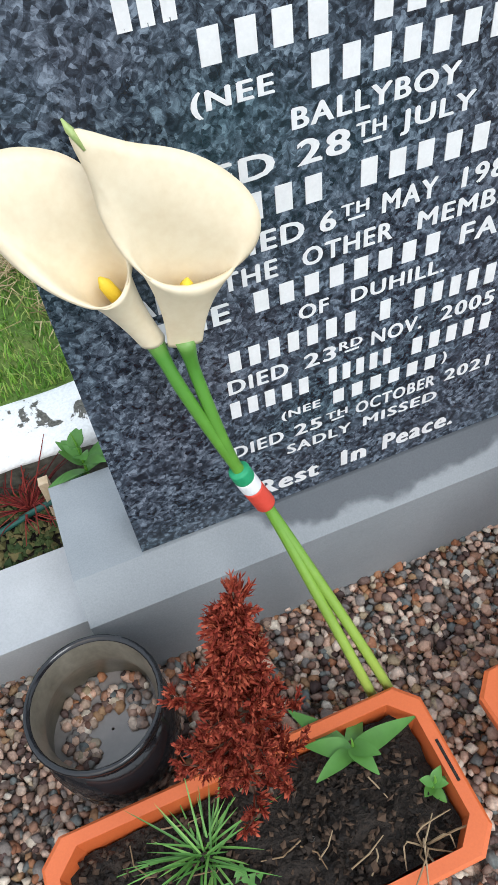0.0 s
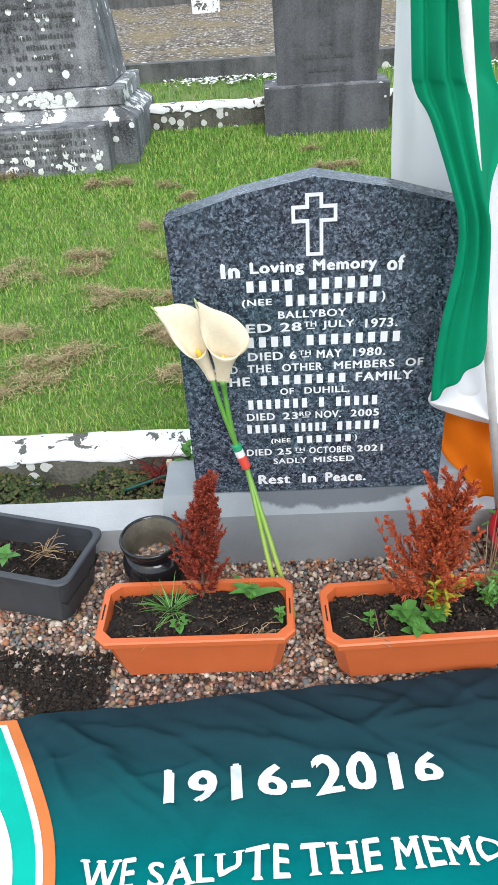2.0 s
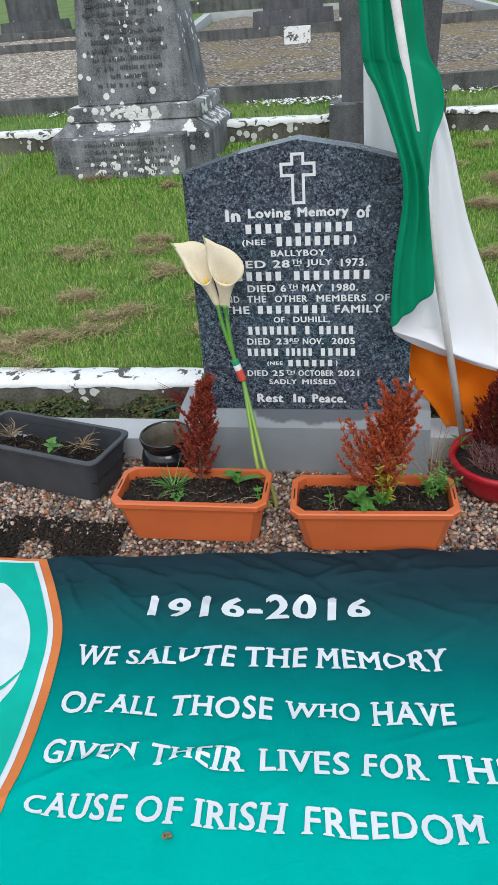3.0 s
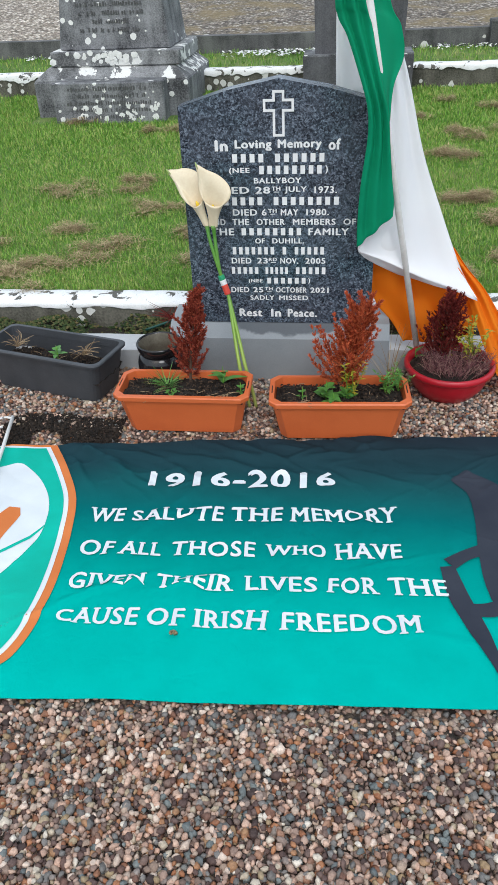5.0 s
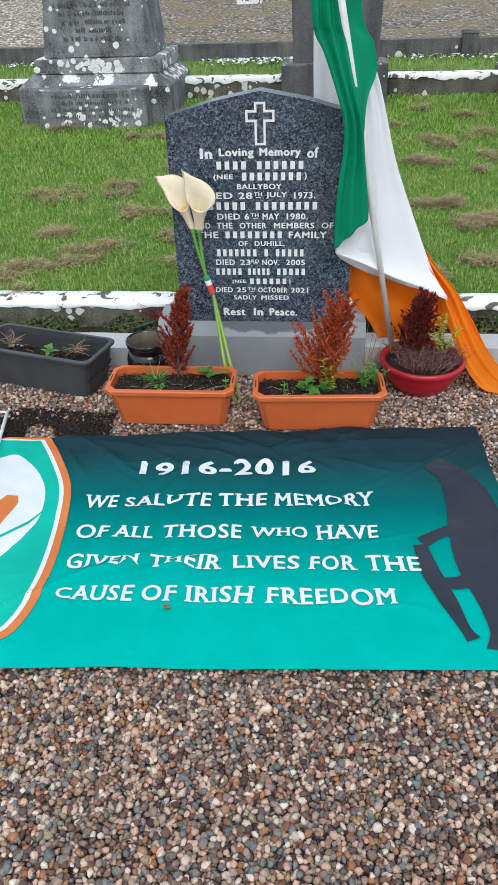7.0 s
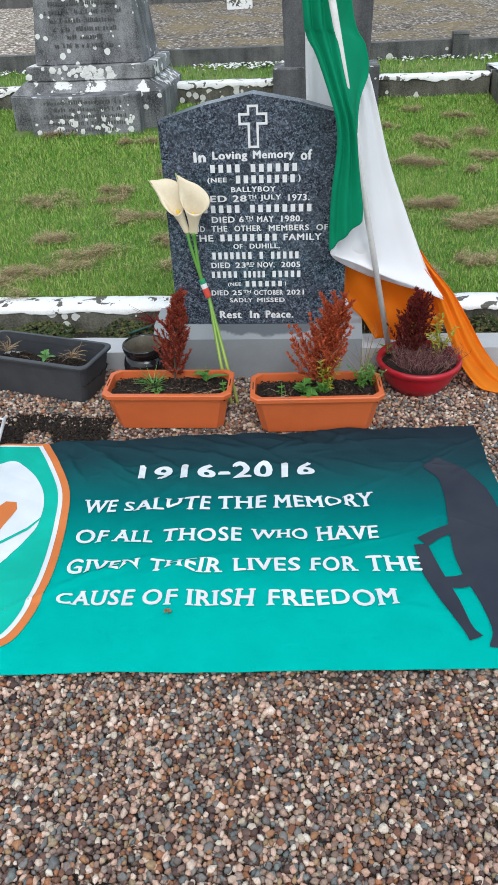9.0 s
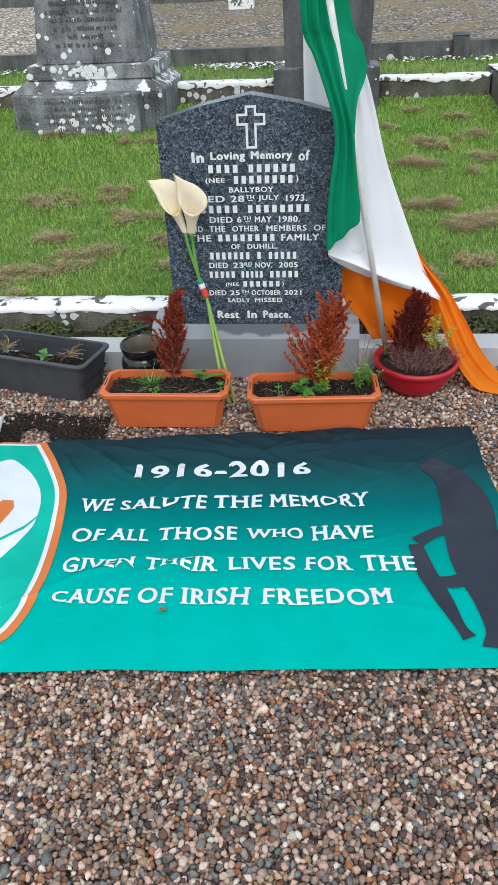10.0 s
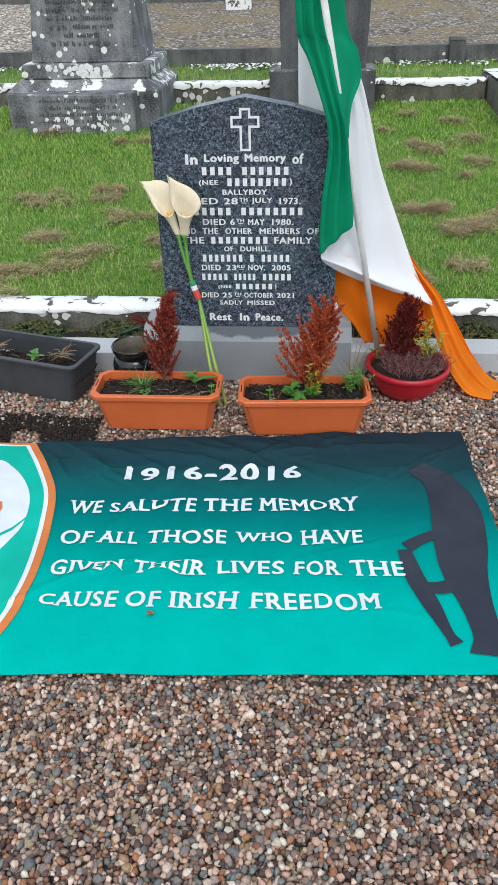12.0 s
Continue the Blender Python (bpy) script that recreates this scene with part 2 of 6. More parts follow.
def far_gravel(name="far_gravel", light=1.0, weeds=0.75):
    """Mixed grey and brown stones a few centimetres across, seen from far off."""
    m, nt, b, co = blank(name, 0.9)
    v = node(nt, "ShaderNodeTexVoronoi", Scale=26.0)
    nt.links.new(co, v.inputs["Vector"])
    sep = node(nt, "ShaderNodeSeparateColor")
    nt.links.new(v.outputs["Color"], sep.inputs[0])
    c = ramp(nt, sep.outputs[0], [(0.0, (0.08, 0.065, 0.055)), (0.4, (0.24, 0.195, 0.155)), (0.75, (0.38, 0.325, 0.27)), (1.0, (0.70, 0.65, 0.58))])
    c = mixed(nt, 1.0, c, (light, light, light), 'MULTIPLY')
    # shade between the stones is put into the colour, darker towards cell edges
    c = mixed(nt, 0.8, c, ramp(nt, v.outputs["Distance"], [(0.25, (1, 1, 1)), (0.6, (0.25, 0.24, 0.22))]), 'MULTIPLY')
    patch = ramp(nt, noised(nt, co, 1.6, 5, 0.65), [(0.47, (0, 0, 0)), (0.60, (weeds, weeds, weeds))])
    c = mixed(nt, patch, c, ramp(nt, noised(nt, co, 30, 3), [(0.3, (0.13, 0.10, 0.04)), (0.7, (0.30, 0.22, 0.11))]))
    nt.links.new(c, b.inputs["Base Color"])
    bumped(nt, b, v.outputs["Distance"], 0.8, 0.02)
    return m


MAT = dict(
    granite=granite(),
    base=base_stone(),
    kerb=surf("pale_grey_concrete", (0.36, 0.37, 0.38), (0.52, 0.53, 0.54), 5, 260, 0.85, 0.25, 0.002),
    letter=surf("white_letter_paint", (0.72, 0.72, 0.72), (0.86, 0.86, 0.86), 30, 300, 0.6, 0.1, 0.001),
    wall=stone_lichen("mossy_wall_stone", (0.035, 0.035, 0.025), (0.17, 0.16, 0.13), 0.5, 15, 1.1),
    limewash=limewash(),
    lichen=surf("white_lichen", (0.62, 0.62, 0.59), (0.86, 0.86, 0.83), 30, 160, 0.9, 0.5, 0.003),
    old=stone_lichen("old_limestone", (0.038, 0.039, 0.043), (0.27, 0.275, 0.285), 0.42, 15, 1.0, (0.84, 0.84, 0.81)),
    old_crust=stone_lichen("crusted_limestone", (0.075, 0.077, 0.08), (0.33, 0.335, 0.34), 0.45, 13, 0.95, (0.84, 0.84, 0.81), 0.455),
    old_dark=stone_lichen("dark_limestone", (0.05, 0.05, 0.054), (0.125, 0.125, 0.135), 0.16, 12, 0.9),
    old_kerb=stone_lichen("dark_kerb_stone", (0.05, 0.05, 0.05), (0.16, 0.16, 0.155), 0.3, 6, 0.9),
    incised=surf("incised_letter", (0.06, 0.06, 0.061), (0.10, 0.10, 0.10)),
    ground=ground_mat(),
    pebble=pebble_mat("pebbles", "island"),
    stone=pebble_mat("pebble", "object"),
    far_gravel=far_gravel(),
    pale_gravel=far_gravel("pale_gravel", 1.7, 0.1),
    terracotta=surf("terracotta_plastic", (0.56, 0.115, 0.032), (0.68, 0.155, 0.046), 6, 300, 0.42, 0.08, 0.0006),
    black_plastic=surf("black_plastic", (0.030, 0.033, 0.038), (0.066, 0.070, 0.078), 8, 220, 0.48, 0.12, 0.001),
    red_plastic=surf("red_plastic", (0.33, 0.006, 0.014), (0.48, 0.010, 0.024), 7, 200, 0.35, 0.08, 0.0006),
    jar=surf("black_glaze", (0.006, 0.006, 0.008), (0.018, 0.018, 0.02), 12, 150, 0.12, 0.05, 0.0006),
    jar_in=surf("murky_glaze", (0.07, 0.062, 0.046), (0.21, 0.19, 0.15), 16, 120, 0.3, 0.1, 0.001),
    water=surf("murky_water", (0.20, 0.18, 0.17), (0.29, 0.265, 0.25), 12, 60, 0.06, 0.02, 0.0005),
    soil=surf("damp_compost", (0.007, 0.005, 0.004), (0.034, 0.023, 0.016), 35, 160, 0.9, 1.0, 0.012, fine_mix=0.6),
    crumb_dark=island_mat("spilt_crumb", [(0.2, (0.008, 0.006, 0.005)), (0.7, (0.034, 0.023, 0.016))], 0.95),
    crumb=island_mat("soil_crumb", [(0.2, (0.008, 0.006, 0.005)), (0.60, (0.030, 0.020, 0.014)), (0.72, (0.09, 0.055, 0.035)), (0.83, (0.09, 0.055, 0.035)), (0.835, (0.6, 0.57, 0.52))], 0.9),
    straw=island_mat("dry_straw", [(0.3, (0.22, 0.14, 0.075)), (0.7, (0.42, 0.31, 0.19))], 0.8),
    grass=island_mat("turf_blade", [(0.26, (0.095, 0.25, 0.030)), (0.46, (0.185, 0.395, 0.050)), (0.62, (0.285, 0.47, 0.082)), (0.78, (0.45, 0.48, 0.16))], 0.6, trans=0.1, spec=0.25),
    thatch=island_mat("dry_thatch", [(0.25, (0.22, 0.15, 0.07)), (0.5, (0.38, 0.285, 0.14)), (0.72, (0.58, 0.46, 0.26))], 0.85),
    rust=island_mat("rust_brown_frond", [(0.2, (0.28, 0.042, 0.020)), (0.5, (0.52, 0.095, 0.040)), (0.75, (0.66, 0.17, 0.066))], 0.8, trans=0.05, spec=0.12),
    rust_dark=island_mat("red_brown_frond", [(0.2, (0.16, 0.025, 0.017)), (0.5, (0.33, 0.054, 0.034)), (0.75, (0.47, 0.11, 0.06))], 0.8, trans=0.05, spec=0.12),
    maroon=island_mat("maroon_frond", [(0.2, (0.07, 0.010, 0.010)), (0.5, (0.17, 0.024, 0.022)), (0.75, (0.26, 0.045, 0.034))], 0.8, trans=0.05, spec=0.12),
    heather=island_mat("dead_heather", [(0.2, (0.08, 0.024, 0.030)), (0.5, (0.22, 0.08, 0.09)), (0.75, (0.40, 0.24, 0.19))], 0.8),
    leaf=island_mat("green_leaf", [(0.2, (0.055, 0.17, 0.030)), (0.5, (0.11, 0.28, 0.055)), (0.8, (0.20, 0.40, 0.09))], 0.5, 60, trans=0.1),
    yellow_leaf=island_mat("yellow_green_leaf", [(0.2, (0.22, 0.25, 0.02)), (0.5, (0.42, 0.36, 0.03)), (0.8, (0.55, 0.42, 0.04))], 0.5, 60, trans=0.1),
    moss=island_mat("moss", [(0.2, (0.020, 0.045, 0.012)), (0.5, (0.06, 0.085, 0.025)), (0.8, (0.15, 0.12, 0.05))], 0.9),
    bark=surf("brown_stem", (0.08, 0.045, 0.03), (0.17, 0.10, 0.065), 20, 200, 0.8),
    petal=surf("cream_petal", (0.72, 0.59, 0.40), (0.83, 0.73, 0.54), 14, 120, 0.55, 0.1, 0.001),
    spadix=surf("yellow_spadix", (0.75, 0.50, 0.02), (0.85, 0.62, 0.05), 60, 400, 0.6),
    stem=surf("green_stem", (0.085, 0.24, 0.028), (0.19, 0.40, 0.055), 9, 120, 0.4, 0.1, 0.001),
    lily_stem=lily_stem(),
    green_cloth=cloth("green_cloth", (0.002, 0.27, 0.13), (0.005, 0.40, 0.205), thin=0.3),
    white_cloth=cloth("white_cloth", (0.90, 0.90, 0.92), (0.96, 0.96, 0.97), thin=0.3),
    orange_cloth=cloth("orange_cloth", (0.80, 0.22, 0.012), (0.95, 0.31, 0.02), thin=0.4),
    banner=banner_cloth(),
    teal_print=cloth("teal_print", (0.0, 0.33, 0.24), (0.0, 0.47, 0.36)),
    white_print=cloth("white_print", (0.58, 0.62, 0.65), (0.72, 0.76, 0.78)),
    orange_print=cloth("orange_print", (0.54, 0.15, 0.04), (0.68, 0.21, 0.065)),
    dark_print=cloth("slate_print", (0.022, 0.026, 0.040), (0.040, 0.046, 0.062)),
    pole=surf("white_pole", (0.62, 0.60, 0.57), (0.78, 0.77, 0.75), 20, 120, 0.5),
    lily_tip=surf("pale_green_tip", (0.30, 0.42, 0.12), (0.48, 0.56, 0.24), 60, 200, 0.5),
    tape_green=surf("green_tape", (0.01, 0.22, 0.09), (0.02, 0.34, 0.15)),
    tape_white=surf("white_tape", (0.74, 0.74, 0.74), (0.84, 0.84, 0.84)),
    tape_red=surf("red_tape", (0.60, 0.05, 0.03), (0.72, 0.08, 0.05)),
    dark_stem=surf("dark_green_plastic", (0.004, 0.045, 0.035), (0.012, 0.09, 0.07), 20, 150, 0.4),
    shell=surf("snail_shell", (0.13, 0.085, 0.04), (0.34, 0.24, 0.13), 90, 300, 0.4),
    wood=surf("bleached_wood", (0.42, 0.30, 0.18), (0.66, 0.53, 0.38), 12, 150, 0.8),
)

# ---- building helpers ----


def link(name, bm, mat, parent=None, label="", smooth=False, bevel=0.0):
    me = bpy.data.meshes.new(name)
    if bevel:
        bmesh.ops.bevel(bm, geom=[e for e in bm.edges if len(e.link_faces) == 2 and e.calc_face_angle(0) > 0.5], offset=bevel, segments=2, profile=0.6, affect='EDGES', clamp_overlap=True)
    bmesh.ops.recalc_face_normals(bm, faces=bm.faces)
    bm.to_mesh(me)
    bm.free()
    for p in me.polygons:
        p.use_smooth = smooth
    me.materials.append(MAT[mat])
    ob = new(name, me)
    if parent:
        ob.parent = parent
    return tagged(ob, label)


def part(name, bm, mat, parent, label="", smooth=False, bevel=0.0):
    return link(name, bm, mat, parent, label, smooth, bevel)


def data_mesh(name, verts, faces, mat, parent=None, label="", smooth=False):
    me = bpy.data.meshes.new(name)
    me.from_pydata([tuple(v) for v in verts], [], [tuple(int(i) for i in f) for f in faces])
    me.materials.append(MAT[mat])
    if smooth:
        me.shade_smooth()
    ob = new(name, me)
    if parent:
        ob.parent = parent
    return tagged(ob, label)


def thing(name, label, category, m=None, group="", kind=""):
    ob = new(name)
    ob.empty_display_size = 0.05
    if m is not None:
        ob.matrix_basis = m
    return tagged(ob, label, category, group, kind)


def box(bm, x0, x1, y0, y1, z0, z1, tx=0.0, ty=0.0):
    """A block whose top is smaller by tx and ty on each side."""
    v = [bm.verts.new(p) for p in ((x0, y0, z0), (x1, y0, z0), (x1, y1, z0), (x0, y1, z0),
                                   (x0 + tx, y0 + ty, z1), (x1 - tx, y0 + ty, z1), (x1 - tx, y1 - ty, z1), (x0 + tx, y1 - ty, z1))]
    for f in ((3, 2, 1, 0), (4, 5, 6, 7), (0, 1, 5, 4), (1, 2, 6, 5), (2, 3, 7, 6), (3, 0, 4, 7)):
        bm.faces.new([v[i] for i in f])
    return v


def prism(outline, y0, y1):
    """An outline in x and z, made solid from y0 to y1."""
    bm = bmesh.new()
    a = [bm.verts.new((x, y0, z)) for x, z in outline]
    b = [bm.verts.new((x, y1, z)) for x, z in outline]
    bm.faces.new(a)
    bm.faces.new(b[::-1])
    for i in range(len(a)):
        j = (i + 1) % len(a)
        bm.faces.new((a[i], a[j], b[j], b[i]))
    return bm


def rough_up(bm, amount, scale=9.0, cuts=6):
    """Cut the long edges and push the points about, for worn stone."""
    long = [e for e in bm.edges if e.calc_length() > 0.12]
    bmesh.ops.subdivide_edges(bm, edges=long, cuts=cuts, use_grid_fill=True)
    for v in bm.verts:
        v.co += noise.noise_vector(v.co * scale) * amount
    return bm


def tube(bm, pts, radii, sides=8, cap=True):
    pts = [Vector(p) for p in pts]
    rings = []
    for i, p in enumerate(pts):
        d = (pts[min(i + 1, len(pts) - 1)] - pts[max(i - 1, 0)]).normalized()
        a = d.orthogonal().normalized() if abs(d.z) < 0.95 else Vector((1, 0, 0))
        a = (Vector((1, 0, 0)) - d * d.x).normalized() if abs(d.x) < 0.9 else (Vector((0, 1, 0)) - d * d.y).normalized()
        b = d.cross(a)
        r = radii[i] if isinstance(radii, (list, tuple)) else radii
        rings.append([bm.verts.new(p + (a * math.cos(k) + b * math.sin(k)) * r) for k in (2 * math.pi * s / sides for s in range(sides))])
    for r0, r1 in zip(rings, rings[1:]):
        for s in range(sides):
            bm.faces.new((r0[s], r0[(s + 1) % sides], r1[(s + 1) % sides], r1[s]))
    if cap:
        bm.faces.new(rings[0][::-1])
        bm.faces.new(rings[-1])
    return bm


def lathe(bm, profile, sides=32, close=True):
    rings = [[bm.verts.new((r * math.cos(2 * math.pi * s / sides), r * math.sin(2 * math.pi * s / sides), z)) for s in range(sides)] for r, z in profile]
    for r0, r1 in zip(rings, rings[1:]):
        for s in range(sides):
            bm.faces.new((r0[s], r0[(s + 1) % sides], r1[(s + 1) % sides], r1[s]))
    if close:
        bm.faces.new(rings[0][::-1])
        bm.faces.new(rings[-1])
    return bm


def curve_pts(ctrl, n):
    """A smooth line through a few control points."""
    c = [Vector(p) for p in ctrl]
    c = [2 * c[0] - c[1]] + c + [2 * c[-1] - c[-2]]
    out, segs = [], len(c) - 3
    for i in range(n):
        u = i / (n - 1) * segs
        k = min(int(u), segs - 1)
        t = u - k
        p0, p1, p2, p3 = c[k:k + 4]
        out.append(0.5 * (2 * p1 + (p2 - p0) * t + (2 * p0 - 5 * p1 + 4 * p2 - p3) * t * t + (3 * p1 - p0 - 3 * p2 + p3) * t ** 3))
    return out


def lettering(text, bold=0.0, spacing=1.0, serif=0.0):
    """Flat letters as points and faces, one unit wide and one high."""
    cu = bpy.data.curves.new("letters", 'FONT')
    cu.body, cu.space_character, cu.resolution_u = text, spacing, 3
    ob = new("letters", cu)
    bpy.context.view_layer.update()
    me = bpy.data.meshes.new_from_object(ob.evaluated_get(bpy.context.evaluated_depsgraph_get()))
    bm = bmesh.new()
    bm.from_mesh(me)
    bmesh.ops.triangulate(bm, faces=bm.faces[:])
    v = np.array([x.co[:] for x in bm.verts])
    f = [tuple(x.index for x in q.verts) for q in bm.faces]
    bm.free()
    bpy.data.objects.remove(ob)
    bpy.data.curves.remove(cu)
    bpy.data.meshes.remove(me)
    if serif:
        v, f = add_serifs(v, f, serif)
    if bold:
        n = len(v)
        v = np.concatenate([v + np.array(s) for s in ((-bold, -bold * 0.5, 0), (bold, -bold * 0.5, 1), (0, bold * 0.6, 2))])
        f = f + [tuple(i + n for i in q) for q in f] + [tuple(i + 2 * n for i in q) for q in f]
    lo, hi = v.min(0), v.max(0)
    out = (v - lo) / (hi - lo + np.array([0, 0, 1e-9]))
    out[:, 2] = v[:, 2] - lo[2]
    return out, f


def glyphs(points, faces):
    """The faces letter by letter: those whose spans along the line overlap."""
    spans = sorted((min(points[i][0] for i in q), max(points[i][0] for i in q), k) for k, q in enumerate(faces))
    out, end = [], -1.0
    for a, b, k in spans:
        if a > end - 1e-5:
            out.append([])
        out[-1].append(faces[k])
        end = max(end, b)
    return out


def add_serifs(v, f, out=0.07):
    """Feet and heads on the ends of upright strokes."""
    seen = {}
    for q in f:
        for a, b in zip(q, q[1:] + q[:1]):
            seen[frozenset((a, b))] = seen.get(frozenset((a, b)), 0) + 1
    verts, faces = [tuple(p) for p in v], list(f)
    for e, n in seen.items():
        if n != 1:
            continue
        a, b = tuple(e)
        p, q = v[a], v[b]
        w = abs(p[0] - q[0])
        if abs(p[1] - q[1]) < 0.004 and 0.03 < w < 0.19:
            x0, x1, y = min(p[0], q[0]), max(p[0], q[0]), p[1]
            inside = [r for r in f if a in r and b in r][0]
            up = 1 if v[list(inside)][:, 1].mean() > y else -1
            k = len(verts)
            verts += [(x0 - out, y, 0), (x1 + out, y, 0), (x1 + out * 0.86, y + up * 0.035, 0), (x0 - out * 0.86, y + up * 0.035, 0)]
            faces.append((k, k + 1, k + 2, k + 3) if up > 0 else (k + 3, k + 2, k + 1, k))
    return np.array(verts), faces

ICO = bmesh.new()
bmesh.ops.create_icosphere(ICO, subdivisions=1, radius=1.0)
ICO_V = np.array([v.co[:] for v in ICO.verts])
ICO_F = np.array([[v.index for v in f.verts] for f in ICO.faces])
ICO.free()
OCT_V = np.array([(1, 0, 0), (-1, 0, 0), (0, 1, 0), (0, -1, 0), (0, 0, 1), (0, 0, -1)], float)
OCT_F = np.array([(0, 2, 4), (2, 1, 4), (1, 3, 4), (3, 0, 4), (2, 0, 5), (1, 2, 5), (3, 1, 5), (0, 3, 5)])


def finer_octahedron():
    bm = bmesh.new()
    vs = [bm.verts.new(p) for p in OCT_V]
    for q in OCT_F:
        bm.faces.new([vs[i] for i in q])
    bmesh.ops.subdivide_edges(bm, edges=bm.edges[:], cuts=1, use_grid_fill=True)
    bmesh.ops.triangulate(bm, faces=bm.faces[:])
    bm.verts.index_update()
    v = np.array([p.co[:] for p in bm.verts])
    v /= np.linalg.norm(v, axis=1)[:, None] ** 0.8
    f = np.array([[p.index for p in q.verts] for q in bm.faces])
    bm.free()
    return v, f


SUB_V, SUB_F = finer_octahedron()


def scatter_mesh(name, shape_v, shape_f, centres, scales, turns, mat, parent=None, label="", smooth=True, jitter=0.0, seed=1):
    """Many small lumps in one mesh."""
    rng = np.random.default_rng(seed)
    n, k = len(centres), len(shape_v)
    v = np.repeat(shape_v[None], n, 0)
    if jitter:
        v = v * (1 + rng.uniform(-jitter, jitter, (n, k, 1)))
    v = v * np.asarray(scales)[:, None, :]
    out = np.empty_like(v)
    tilt = rng.uniform(-0.5, 0.5, n)
    x = v[..., 0] * np.cos(tilt)[:, None] + v[..., 2] * np.sin(tilt)[:, None]
    z = -v[..., 0] * np.sin(tilt)[:, None] + v[..., 2] * np.cos(tilt)[:, None]
    c, s = np.cos(turns)[:, None], np.sin(turns)[:, None]
    out[..., 0] = x * c - v[..., 1] * s
    out[..., 1] = x * s + v[..., 1] * c
    out[..., 2] = z
    out += np.asarray(centres)[:, None, :]
    f = (shape_f[None] + (np.arange(n) * k)[:, None, None]).reshape(-1, 3)
    return data_mesh(name, out.reshape(-1, 3).tolist(), f.tolist(), mat, parent, label, smooth)


# ---- ground ----
random.seed(5)


def lawn_z(y):
    return 0.195 + 0.057 * (min(y, 14) - 0.5) + 0.035 * max(0, min(y, 60) - 14)


def ground_z(x, y):
    if y < 0.40:
        return -0.012
    return lawn_z(y) + 0.012 * noise.noise(Vector((x * 2.2, y * 2.2, 0))) - 0.012


def build_ground():
    xs = [-900, -200, -60, -25, -12, -8, -6] + [-5 + 0.25 * i for i in range(41)] + [6, 8, 12, 25, 60, 200, 900]
    ys = [-900, -200, -60, -20, -8, -4, -2.5, -1, -0.2, 0.2, 0.38, 0.42] + [0.5 + 0.2 * i for i in range(50)] + [11, 12, 14, 18, 30, 60, 200, 900]
    verts = [(x, y, ground_z(x, y)) for y in ys for x in xs]
    n = len(xs)
    faces = [(j * n + i, j * n + i + 1, (j + 1) * n + i + 1, (j + 1) * n + i) for j in range(len(ys) - 1) for i in range(n - 1)]
    return tagged(data_mesh("ground", verts, faces, "ground", smooth=True), "damp gravel bed with short green turf sloping up behind", "ground", kind="structure")


ground = build_ground()

# ---- headstone ----
CX = 0.017


